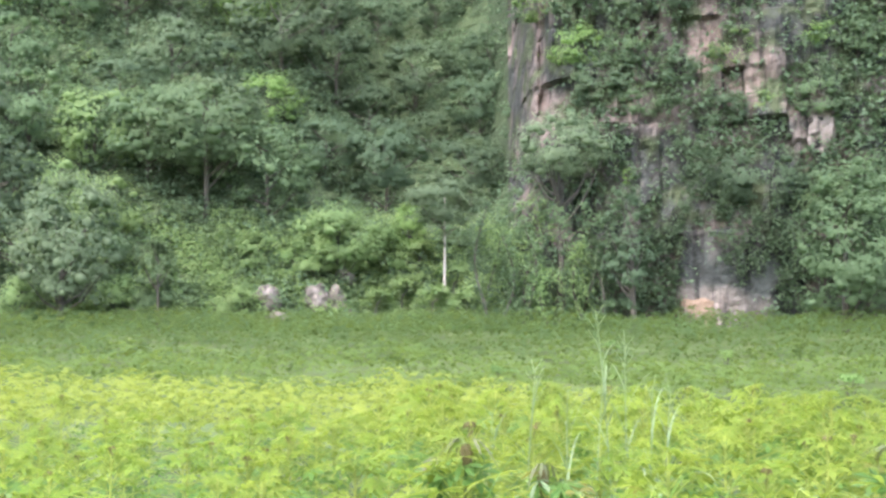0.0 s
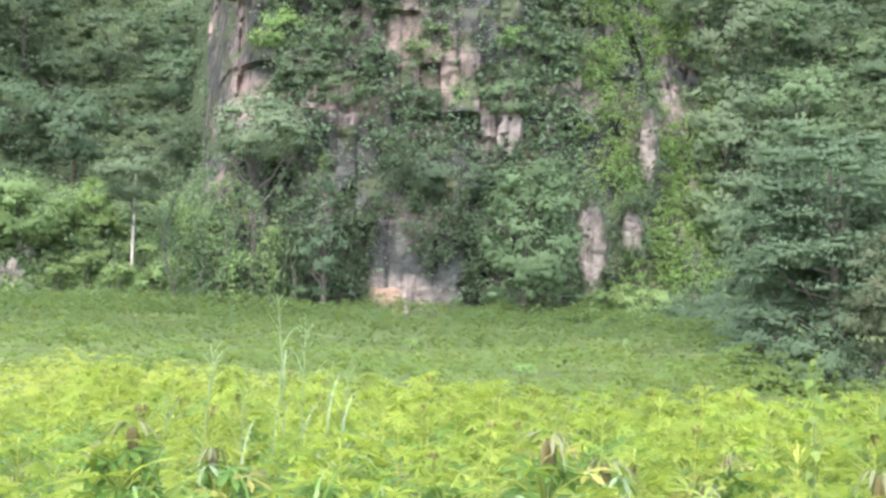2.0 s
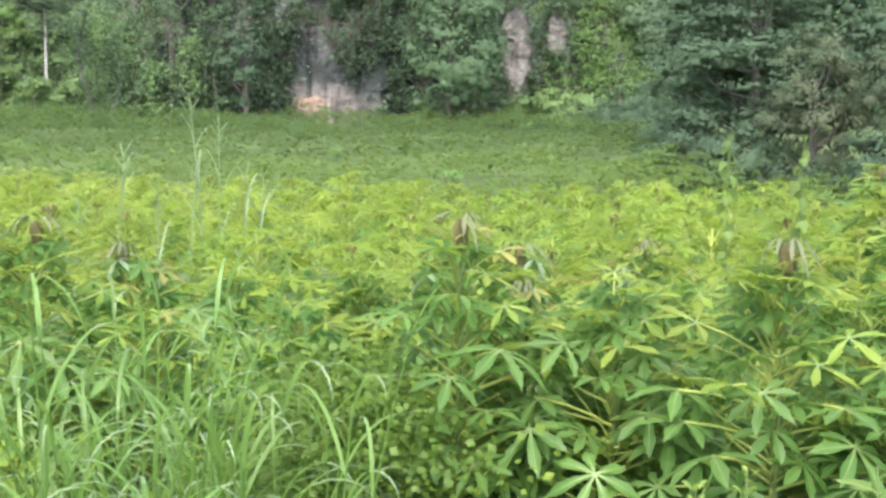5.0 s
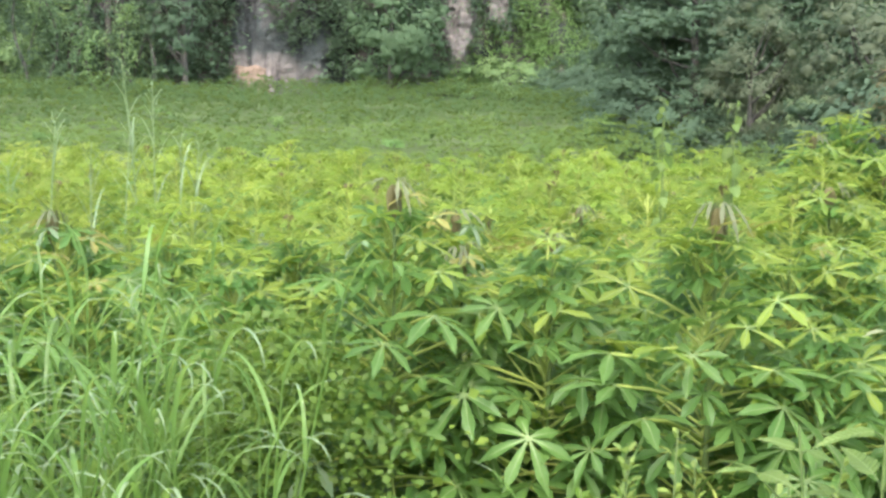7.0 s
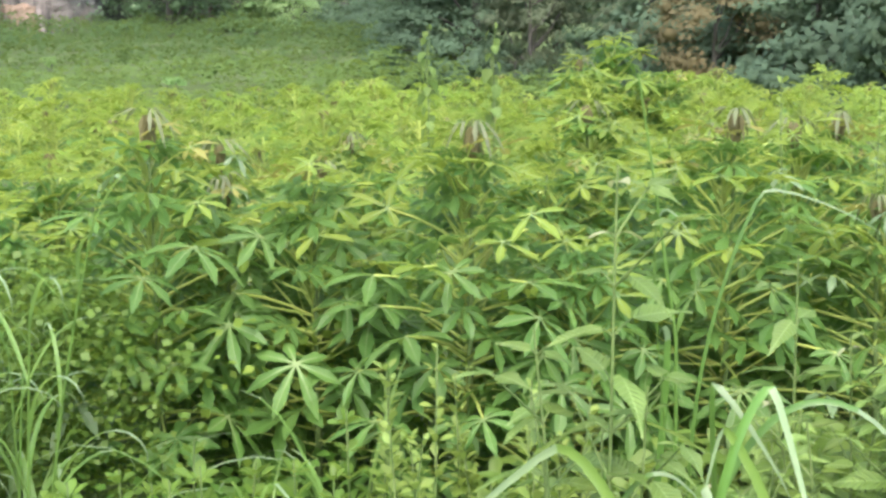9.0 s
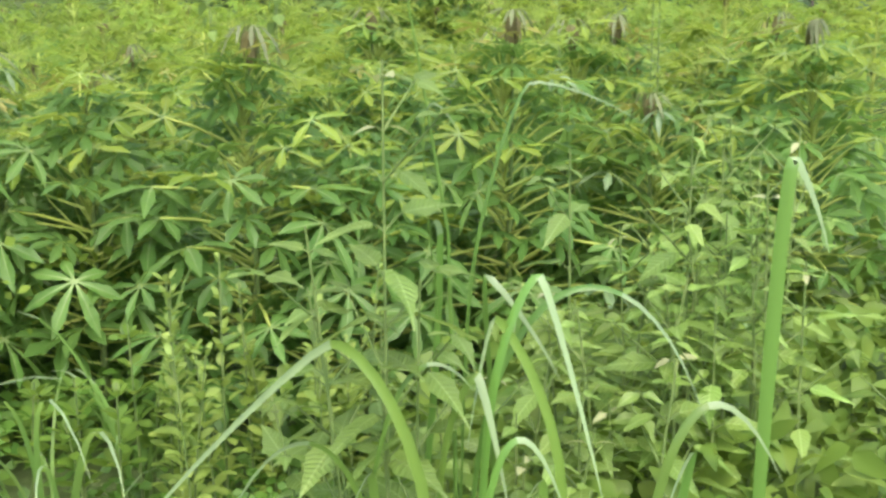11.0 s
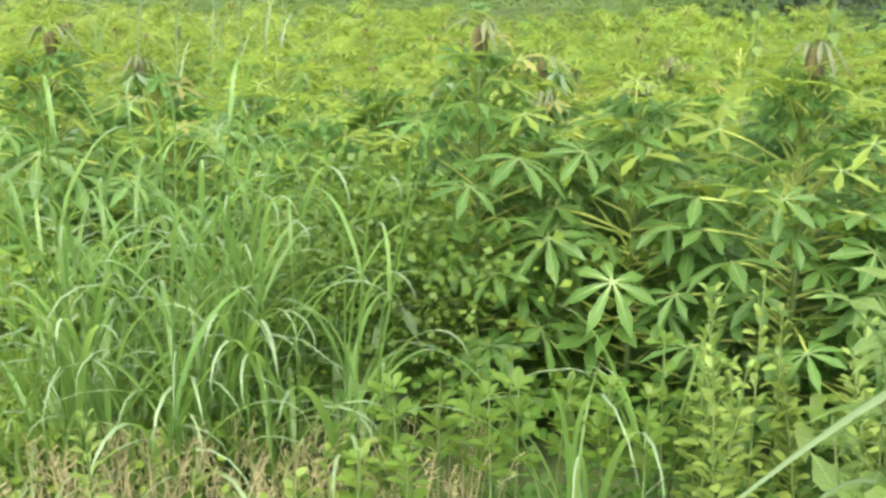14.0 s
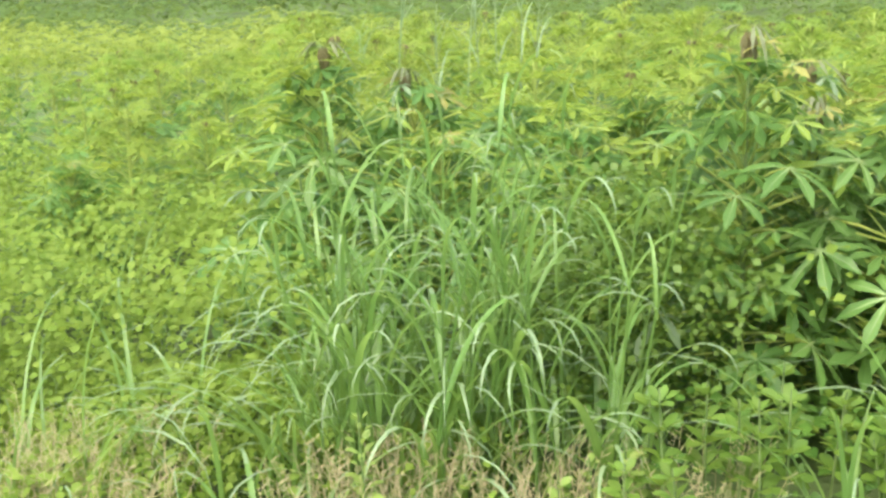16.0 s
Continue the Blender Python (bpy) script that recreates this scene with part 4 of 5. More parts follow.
def simple_plant(seed, height, n, lowest=0.35, lobes=6, size=0.155):
    """Points and faces of a plant's foliage in few faces, and of its stalks."""
    rng = np.random.default_rng(seed)
    leaf = palm_leaf(lobes, size, size * 0.3 * 6 / lobes, 0.16, detail=False, seed=seed)
    seats = leaf_seats(rng, height, n, lowest)
    both = [scatter(*leaf, s[2][None], s[1][None], [s[3]]) for s in seats]
    young = join([p for p, s in zip(both, seats) if s[4] > 0.4])
    old = join([p for p, s in zip(both, seats) if s[4] <= 0.4])
    tip = join([scatter(*palm_leaf(3, 0.075, 0.022, 0.6, False, 50, i), turns_facing(np.array([[math.cos(i * 2), math.sin(i * 2), 0.4]]), np.array([3.14])), np.array([[0, 0, height]]), [1]) for i in range(3)])
    stalks = join([tube([s[0], s[1]], [0.004, 0.003], 3) for s in seats] + [tube([(0, 0, -0.05), (0, 0, height)], [0.013, 0.006], 5)])
    return young, old, tip, stalks


def in_crop(x, y):
    """Whether the crop is planted at a place."""
    b = np.degrees(np.arctan2(x, y))
    r = np.hypot(x, y)
    edge = np.interp(b, [-50, -30, -20, -12, -5, 10, 36, 44, 70], [9.5, 7.0, 5.6, 5.2, 5.2, 5.2, 5.0, 5.0, 5.0])
    return (r > edge) & (b > -48) & (b < 66) & (r < field_edge(b))


def field_rows(lo, hi, step, seed):
    rng = np.random.default_rng(seed)
    g = np.arange(-hi, hi, step)
    x, y = np.meshgrid(g, np.arange(1, hi, step))
    x, y = x.ravel() + rng.uniform(-0.3, 0.3, x.size) * step, y.ravel() + rng.uniform(-0.3, 0.3, x.size) * step
    r = np.hypot(x, y)
    soft = r + rng.normal(size=r.size) * (5 * (np.abs(r - 40) < 12) + 6 * (np.abs(r - 62) < 10))
    k = in_crop(x, y) & (soft >= lo) & (soft < hi)
    return x[k], y[k], rng


def plant_field():
    kinds = []
    for i in range(5):
        young, old, tip, stalks = simple_plant(200 + i, 1.08 + 0.04 * (i % 3), 44)
        top = thing("cassava_plant", "cassava plant in the field with yellow-green top leaves", "crop plant", "cassava plants")
        part("stem", mesh_of("stem", *stalks, "petiole", True), top)
        part("top_foliage", mesh_of("top_foliage", *young, "young"), top)
        part("lower_foliage", mesh_of("lower_foliage", *old, "mature"), top)
        if i % 2 == 0:
            part("shoot", mesh_of("shoot", *tip, "bronze"), top, label="bronze young shoot")
        kinds.append(top)
    x, y, rng = field_rows(3.0, 13.5, 0.74, 3)
    for i, (px, py) in enumerate(zip(x, y)):
        k = i % 5
        small = 0.8 if px < -0.22 * py else 1.0
        set_down(kinds[k] if i < 5 else copy_thing(kinds[k], Matrix()), px, py, rng.uniform(0, 360), small * rng.uniform(0.88, 1.08))
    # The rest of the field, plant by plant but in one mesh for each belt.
    # Belt colours step darker outwards, with the look of distance painted in.
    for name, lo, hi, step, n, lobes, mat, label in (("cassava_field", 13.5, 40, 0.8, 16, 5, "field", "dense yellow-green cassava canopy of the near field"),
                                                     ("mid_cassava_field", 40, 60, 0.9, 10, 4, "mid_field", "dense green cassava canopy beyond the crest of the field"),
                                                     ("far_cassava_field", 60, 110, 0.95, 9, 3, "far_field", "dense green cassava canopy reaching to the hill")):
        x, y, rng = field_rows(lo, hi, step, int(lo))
        pl = [simple_plant(300 + i, 1.08, n, 0.5 if lo < 40 else 0.62, lobes, 0.155 if lo < 40 else 0.21) for i in range(6)]
        pl = [join([p[0], p[1]]) for p in pl]
        pieces = []
        for i, (v, f) in enumerate(pl):
            px, py = x[i::6], y[i::6]
            a = rng.uniform(0, 6.283, len(px))
            t = np.zeros((len(px), 3, 3))
            t[:, 0, 0], t[:, 0, 1], t[:, 1, 0], t[:, 1, 1], t[:, 2, 2] = np.cos(a), -np.sin(a), np.sin(a), np.cos(a), 1
            s = rng.uniform(0.85, 1.1, len(px)) * (np.where(px < -0.22 * py, 0.88, 1.0) if lo < 40 else 1.5)
            wave = 0.9 + 0.1 * np.sin(px * 0.35 + 2) * np.sin(py * 0.3) + (0.16 if lo < 40 else 0.34) * np.sin(py * (1.1 if lo < 40 else 0.62) + 1.5 * np.sin(px * 0.23)) * np.sin(px * 0.31 + py * 0.1)
            pieces.append(scatter(v, f, t, np.stack([px, py, ground_z(px, py)], -1), s * wave))
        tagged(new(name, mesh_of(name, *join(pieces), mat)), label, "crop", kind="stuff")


plant_field()


# ---- grass ----
def blade(length, width, lean, curl, seed=0, n=12):
    """A grass blade from the origin: rises, leans towards +y and arches over; a shallow trough in section."""
    rng = np.random.default_rng(seed)
    ang, p, rows, side = radians(lean), np.zeros(3), [], rng.uniform(-0.12, 0.12)
    step = length / n
    for i in range(n + 1):
        t = i / n
        w = width * 0.5 * (0.55 + 0.45 * min(1, t * 4)) * (1 - t ** 2.6)
        up = np.array([0, -math.cos(ang), math.sin(ang)]) * w * 0.35
        rows.append((p + np.array([-w, 0, 0]) + up, p.copy(), p + np.array([w, 0, 0]) + up))
        ang += radians(curl) / n * (0.1 + 2.8 * t ** 2.1)
        p = p + step * np.array([side * t, math.sin(ang), math.cos(ang)])
    v = np.array(rows).reshape(-1, 3)
    f = []
    for i in range(n):
        a, b = i * 3, i * 3 + 3
        f += [(a, a + 1, b + 1, b), (a + 1, a + 2, b + 2, b + 1)]
    return v, np.array(f)


def blade_set(prefix, mat, widths, lengths, leans, curls, count, seed):
    rng = np.random.default_rng(seed)
    out = []
    for i in range(count):
        v, f = blade(rng.uniform(*lengths), rng.uniform(*widths), rng.uniform(*leans), rng.uniform(*curls), seed + i)
        # Faces past the arch get the paler colour: painted sky sheen and pale underside.
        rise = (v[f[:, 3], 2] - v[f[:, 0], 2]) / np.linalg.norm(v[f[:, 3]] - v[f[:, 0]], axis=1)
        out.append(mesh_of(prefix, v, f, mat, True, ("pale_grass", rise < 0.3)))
    return out


GREEN = blade_set("blade", "grass", (0.008, 0.013), (0.8, 1.4), (1, 13), (80, 190), 26, 400)
PALE = blade_set("blade", "grass", (0.012, 0.019), (0.6, 1.4), (3, 24), (110, 200), 18, 430)
ARCHED = blade_set("blade", "grass", (0.012, 0.023), (0.36, 0.64), (6, 34), (95, 190), 24, 500)
THIN = blade_set("blade", "pale_grass", (0.009, 0.013), (0.25, 0.48), (10, 30), (60, 170), 8, 460)


def grass_clump(x, y, n, radius, size, seed, label, pale=0.3, sets=None):
    rng = np.random.default_rng(seed)
    top = set_down(thing("grass_clump", label, "grass", "grass clumps"), x, y)
    for i in range(n):
        a = rng.uniform(0, 360)
        r = radius * math.sqrt(rng.random())
        outward = a + rng.uniform(-75, 75)
        pool = sets or (PALE if rng.random() < pale else GREEN)
        m = pose(r * math.sin(radians(a)), r * math.cos(radians(a)), 0, rng.uniform(-6, 6), rng.uniform(-6, 6), -outward)
        s = size * rng.uniform(0.65, 1.15)
        part("blade", pool[int(rng.integers(len(pool)))], top, m @ Matrix.Diagonal((1, s, s, 1)))
    low = []
    for i in range(int(n * 0.6)):
        v, f = blade(size * rng.uniform(0.4, 0.85), rng.uniform(0.006, 0.012), rng.uniform(4, 34), rng.uniform(60, 190), seed + i, 8)
        a, r = rng.uniform(0, 6.283), radius * 1.15 * math.sqrt(rng.random())
        turn = a + rng.uniform(-1.2, 1.2)
        c, d = math.cos(turn), math.sin(turn)
        low.append((np.stack([v[:, 0] * c + v[:, 1] * d + r * math.sin(a), v[:, 1] * c - v[:, 0] * d + r * math.cos(a), v[:, 2]], -1), f))
    v, f = join(low)
    # Drooping faces are coloured paler, for sky sheen as well as the underside.
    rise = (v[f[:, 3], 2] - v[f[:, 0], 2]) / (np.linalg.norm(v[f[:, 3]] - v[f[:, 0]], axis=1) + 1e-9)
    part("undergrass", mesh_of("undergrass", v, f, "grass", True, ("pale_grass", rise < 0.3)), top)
    return top


def leafy_grass(x, y, culms, radius, height, seed, label, splay=14.0):
    """A clump of upright culms, each with broad blades that rise, fold over and hang."""
    rng = np.random.default_rng(seed)
    top = set_down(thing("grass_clump", label, "grass", "grass clumps"), x, y)
    for i in range(culms):
        a, r = rng.uniform(0, 6.283), radius * math.sqrt(rng.random())
        h = height * rng.uniform(0.55, 1.0)
        tilt = radians(rng.uniform(0, splay) * (0.4 + r / radius))
        foot = np.array([r * math.cos(a), r * math.sin(a), -0.02])
        away = np.array([math.cos(a + rng.uniform(-0.8, 0.8)), math.sin(a + rng.uniform(-0.8, 0.8)), 0])
        t = np.linspace(0, 1, 6)
        line = foot + np.outer(t * h * math.cos(tilt), [0, 0, 1.0]) + np.outer(h * math.sin(tilt) * t ** 1.6, away)
        part("culm", mesh_of("culm", *tube(line, np.linspace(0.0045, 0.002, 6), 5), "grass", True), top)
        n = int(rng.integers(5, 8))
        for k in range(n):
            u = 0.18 + 0.78 * k / (n - 1)
            at = np.array([np.interp(u, t, line[:, j]) for j in range(3)])
            size = rng.uniform(0.75, 1.2) * (1.2 - 0.62 * u)
            m = Matrix.Translation(at) @ pose(0, 0, 0, rng.uniform(-8, 8), rng.uniform(-8, 8), k * 150 + rng.uniform(-50, 50) + i * 40)
            part("blade", ARCHED[int(rng.integers(len(ARCHED)))], top, m @ Matrix.Diagonal((1.15 - 0.55 * u, size, size, 1)))
    return top


leafy_grass(-0.33, 2.86, 30, 0.21, 1.12, 1, "large clump of tall arching green grass")
leafy_grass(0.06, 2.92, 15, 0.27, 1.1, 2, "loose tuft of arching green grass beside the cassava")
leafy_grass(-0.64, 3.0, 9, 0.18, 0.72, 12, "short leafy grass at the edge of the big clump", 22.0)
grass_clump(-0.3, 2.87, 40, 0.17, 0.85, 1, "upright thin grass blades in the middle of the clump", 0.0)
LONG = blade_set("blade", "grass", (0.013, 0.021), (0.6, 0.95), (18, 46), (60, 125), 10, 540)
grass_clump(-0.36, 2.82, 22, 0.16, 0.95, 14, "long arching outer blades of the big grass clump", 0.0, LONG)
grass_clump(0.1, 2.86, 10, 0.16, 0.9, 15, "long arching grass blades over the scrambling weeds", 0.0, LONG)
grass_clump(0.86, 2.68, 7, 0.03, 0.62, 16, "few drooping grass blades in the shade of the cassava", 0.4)
grass_clump(-1.26, 2.65, 40, 0.2, 0.6, 3, "tuft of green grass at the field edge", 0.3)
grass_clump(-0.8, 2.95, 45, 0.28, 0.6, 4, "short tuft of green grass among weeds", 0.2)
grass_clump(-1.5, 4.2, 30, 0.12, 0.75, 5, "tuft of grass among the cassava", 0.3)
grass_clump(0.62, 2.45, 10, 0.05, 0.72, 6, "few drooping grass blades before the cassava", 0.4)


def bent_blade(points, width, twist=0.6, arched=False):
    """A broad blade through base, bend and tip, kinked where it folds over."""
    g, base, bend, tip = [np.array(p, float) for p in points]
    line, knots = [], [g, base, bend, tip]
    ways = [base - g, (bend - g) * 0.5, (tip - base) * 0.22, (tip - bend) * 0.7 + np.array([0, 0, -0.08])]
    for i in range(3):
        for t in np.linspace(0, 1, 7)[(0 if i == 0 else 1):]:
            line.append((2 * t ** 3 - 3 * t * t + 1) * knots[i] + (t ** 3 - 2 * t * t + t) * ways[i] + (3 * t * t - 2 * t ** 3) * knots[i + 1] + (t ** 3 - t * t) * ways[i + 1])
    if arched:
        t = np.linspace(0, 1, 19)[:, None]
        line = (1 - t) ** 3 * g + 3 * t * (1 - t) ** 2 * base + 3 * t * t * (1 - t) * bend + t ** 3 * tip
    line = np.array(line)
    way = np.gradient(line, axis=0)
    way /= np.linalg.norm(way, axis=1, keepdims=True)
    nor = np.cross(bend - base, tip - bend)
    nor /= np.linalg.norm(nor) + 1e-9
    side = nor * (1 - twist) + np.cross(way, nor) * twist
    side /= np.linalg.norm(side, axis=1, keepdims=True)
    t = np.linspace(0, 1, len(line))
    w = width * 0.5 * (0.6 + 0.4 * np.minimum(1, t * 3)) * (1 - t ** 4)
    dip = np.cross(way, side) * (w * 0.3)[:, None]
    v = np.stack([line - side * w[:, None], line + dip, line + side * w[:, None]], 1).reshape(-1, 3)
    f = []
    for i in range(len(line) - 1):
        p, q = i * 3, i * 3 + 3
        f += [(p, p + 1, q + 1, q), (p + 1, p + 2, q + 2, q + 1)]
    # Beyond the bend the blade is painted paler, as sheen and underside.
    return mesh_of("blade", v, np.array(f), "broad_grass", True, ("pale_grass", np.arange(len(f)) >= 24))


def broad_grass():
    top = thing("broad_grass", "broad bright green grass blades folded over among weeds", "grass", "grass clumps")
    culm = np.array([(1.12, 1.64, 0.08), (1.12, 1.64, 0.6), (1.115, 1.64, 1.0), (1.09, 1.66, 1.22), (1.06, 1.67, 1.42)])
    part("culm", mesh_of("culm", *tube(culm, [0.0045, 0.004, 0.003, 0.0022, 0.0014], 6), "grass", True), top)
    for pts, w in ((((0.98, 1.42, 0.1), (0.92, 1.40, 0.71), (0.84, 1.51, 0.9), (0.52, 1.52, 0.66)), 0.019),
                   (((1.06, 1.5, 0.1), (1.10, 1.50, 0.74), (1.19, 1.49, 0.95), (1.22, 1.36, 0.6)), 0.018),
                   (((0.99, 1.5, 0.1), (1.01, 1.50, 0.65), (1.06, 1.47, 0.82), (1.07, 1.40, 0.62)), 0.019),
                   (((1.22, 1.46, 0.1), (1.19, 1.44, 0.66), (1.12, 1.51, 0.89), (1.04, 1.47, 0.7)), 0.016),
                   (((1.42, 1.26, 0.1), (1.43, 1.24, 0.83), (1.45, 1.23, 1.14), (1.5, 1.2, 1.0)), 0.023),
                   (((1.02, 1.68, 0.1), (1.09, 1.66, 0.7), (1.1, 1.64, 1.0), (1.06, 1.6, 1.02)), 0.016),
                   (((1.16, 1.62, 0.1), (1.17, 1.6, 0.6), (1.16, 1.6, 0.93), (1.24, 1.5, 0.76)), 0.016),
                   (((0.86, 1.5, 0.1), (0.88, 1.46, 0.5), (0.86, 1.44, 0.72), (0.74, 1.36, 0.6)), 0.016),
                   (((1.3, 1.3, 0.1), (1.3, 1.3, 0.5), (1.32, 1.28, 0.7), (1.2, 1.2, 0.66)), 0.023),
                   (((1.1, 1.4, 0.1), (1.12, 1.38, 0.5), (1.1, 1.36, 0.68), (0.98, 1.3, 0.6)), 0.016),
                   (((1.12, 1.63, 0.5), (1.15, 1.62, 0.95), (1.235, 1.585, 1.235), (1.43, 1.52, 1.15)), 0.0065)):
        part("blade", bent_blade(pts, w), top)
    for pts, w in ((((1.11, 1.64, 0.72), (1.07, 1.64, 1.1), (1.03, 1.62, 1.33), (1.1, 1.56, 1.16)), 0.006),
                   (((1.13, 1.6, 0.55), (1.16, 1.58, 0.98), (1.4, 1.5, 1.02), (1.42, 1.36, 0.7)), 0.014),
                   (((0.92, 1.48, 0.1), (0.93, 1.47, 0.72), (0.82, 1.53, 0.9), (0.69, 1.59, 0.62)), 0.013),
                   (((1.0, 1.42, 0.1), (1.01, 1.42, 0.7), (1.06, 1.38, 0.92), (1.14, 1.34, 0.6)), 0.013),
                   (((1.2, 1.3, 0.1), (1.22, 1.29, 0.74), (1.3, 1.25, 0.96), (1.42, 1.19, 0.66)), 0.015),
                   (((0.9, 1.56, 0.5), (0.93, 1.54, 0.84), (0.99, 1.5, 0.9), (1.05, 1.46, 0.8)), 0.009)):
        part("blade", bent_blade(pts, w, 0.6, True), top)


broad_grass()


def grass_stalk(x, y, height, seed, label, n=7, long=1.0):
    """A tall flowering grass stalk with a few long blades and a thin seed head."""
    rng = np.random.default_rng(seed)
    top = set_down(thing("grass_stalk", label, "grass", "grass stalks"), x, y, rng.uniform(0, 360))
    z = np.linspace(0, height, 9)
    bow = 0.05 * height * (z / height) ** 2
    line = np.stack([bow, np.zeros(9), z], -1)
    part("culm", mesh_of("culm", *tube(line, np.linspace(0.006, 0.0028, 9), 5), "pale_grass" if long == 1 else "grass", True), top)
    for i in range(n):
        t = 0.3 + 0.6 * i / n
        s = long * rng.uniform(0.75, 1.25)
        m = pose(0.05 * height * t * t, 0, height * t, 0, 0, i * 150 + rng.uniform(-30, 30)) @ Matrix.Diagonal((1, s, s, 1))
        part("blade", THIN[int(rng.integers(len(THIN)))], top, m)
    heads = [tube([(bow[-1], 0, height - 0.02 * k), (bow[-1] + 0.05 * math.cos(k * 2.4), 0.05 * math.sin(k * 2.4), height - 0.02 * k + 0.07)], [0.0015, 0.0025], 3) for k in range(9)]
    part("seed_head", mesh_of("seed_head", *join(heads), "pale_grass"), top, label="thin pale seed head")
    return top


grass_stalk(-0.27, 6.8, 1.72, 1, "tall flowering grass stalk above the crop", 9)
grass_stalk(-0.2, 6.84, 1.56, 2, "tall flowering grass stalk above the crop", 8)
grass_stalk(-0.38, 6.75, 1.36, 3, "tall grass stalk above the crop", 7)
grass_stalk(-0.73, 6.45, 1.42, 4, "thin grass stalk above the crop", 5)
grass_stalk(-0.08, 6.78, 1.32, 5, "grass stalk among the crop", 7)
for i, (x, y, h) in enumerate([(-0.5, 6.3, 1.25), (-0.02, 6.6, 1.3), (-0.9, 6.2, 1.2)]):
    grass_stalk(x, y, h, 30 + i, "slender pale grass stalk among the crop", 7)


# ---- weeds ----
def leaf_shape(length, width, fold=0.3, droop=0.25, widest=0.35, tip=1.0):
    """A simple leaf along +y: outline by how far along it is widest; faces of three or four as triangles."""
    t = np.array([0.0, widest * 0.5, widest, 0.5 + widest * 0.5, 0.85, 1.0])
    w = np.array([0.06, 0.75, 1.0, 0.72, 0.36 / tip, 0.0]) * width * 0.5
    v, f = [], []
    for ti, wi in zip(t, w):
        z = -droop * length * ti * ti
        v += [(-wi, ti * length, z + fold * wi), (0, ti * length, z), (wi, ti * length, z + fold * wi)]
    for i in range(len(t) - 1):
        a, b = i * 3, i * 3 + 3
        f += [(a, a + 1, b + 1, b), (a + 1, a + 2, b + 2, b + 1)]
    return np.array(v), np.array(f)


def pointed_leaf(length, width, droop, seed):
    """An ovate leaf along +y with a drawn-out tip, toothed edges, a folded midrib and a slight wave."""
    rng = np.random.default_rng(seed)
    t = np.linspace(0, 1, 11)
    w = np.interp(t, [0, 0.1, 0.24, 0.4, 0.6, 0.8, 1], [0.12, 0.72, 1, 0.86, 0.5, 0.2, 0]) * width * 0.5
    w = w * (1 + 0.07 * np.where(np.arange(11) % 2, 1, -1))
    bend, wave = rng.uniform(-0.12, 0.12), rng.uniform(0, 6.28)
    v, f = [], []
    for i, (ti, wi) in enumerate(zip(t, w)):
        y, z, x = length * ti, -droop * length * ti * ti, bend * length * ti * ti
        for u in (-1, -0.5, 0, 0.5, 1):
            v.append((x + u * wi, y, z + abs(u) ** 0.8 * wi * 0.3 - 0.18 * wi * u * u + 0.05 * width * abs(u) * math.sin(9 * ti + wave + 2 * u)))
    for i in range(10):
        for k in range(4):
            p = i * 5 + k
            f.append((p, p + 1, p + 6, p + 5))
    return np.array(v), np.array(f)


SHAPES = {
    "triangle": mesh_of("leaf", *pointed_leaf(0.12, 0.052, 0.2, 1), "broadleaf", True),
    "heart": mesh_of("leaf", *leaf_shape(0.09, 0.08, 0.2, 0.4, 0.3), "broadleaf", True),
    "oval": mesh_of("leaf", *leaf_shape(0.042, 0.023, 0.3, 0.3, 0.6, 0.5), "shrub", True),
    "herb": mesh_of("leaf", *leaf_shape(0.045, 0.025, 0.25, 0.22, 0.62, 0.55), "herb", True),
    "pale_triangle": mesh_of("leaf", *pointed_leaf(0.112, 0.052, 0.2, 2), "pale_broadleaf", True),
    "pale_oval": mesh_of("leaf", *leaf_shape(0.046, 0.028, 0.25, 0.25, 0.5, 0.6), "shrub", True),
    "cream": mesh_of("leaf", *leaf_shape(0.07, 0.035, 0.3, 0.3, 0.35), "cream", True),
}


def weed(name, x, y, height, shape, pairs, label, group, seed, lean=0.0, size=1.0, tip=None, whorl=2, tilt=20, start=0.25, mat="stem", girth=0.0048):
    """An upright weed: one stem, leaves in pairs or whorls up it, each a part."""
    rng = np.random.default_rng(seed)
    top = set_down(thing(name, label, "weed", group), x, y, rng.uniform(0, 360))
    z = np.linspace(-0.03, height, 7)
    bx = lean * (np.clip(z, 0, None) / height) ** 1.5
    part("stem", mesh_of("stem", *tube(np.stack([bx, 0 * z, z], -1), np.linspace(girth, 0.0018, 7), 5), mat, True), top)
    for i in range(pairs):
        t = start + (1 - start) * (i + 0.5) / pairs
        a0 = i * (90 if whorl == 2 else 40) + rng.uniform(-18, 18)
        s = size * (1.1 - 0.55 * t ** 2) * rng.uniform(0.85, 1.15)
        for k in range(whorl):
            m = pose(lean * t ** 1.5, 0, height * t, 0, 0, a0 + k * 360 / whorl) @ pose(0, 0.008, 0, tilt + 35 * (t - 0.4) + rng.uniform(-24, 24), rng.uniform(-25, 25), 0)
            part("leaf", SHAPES[tip if tip and t > 0.9 else shape], top, m @ Matrix.Diagonal((s, s, s, 1)))
    return top


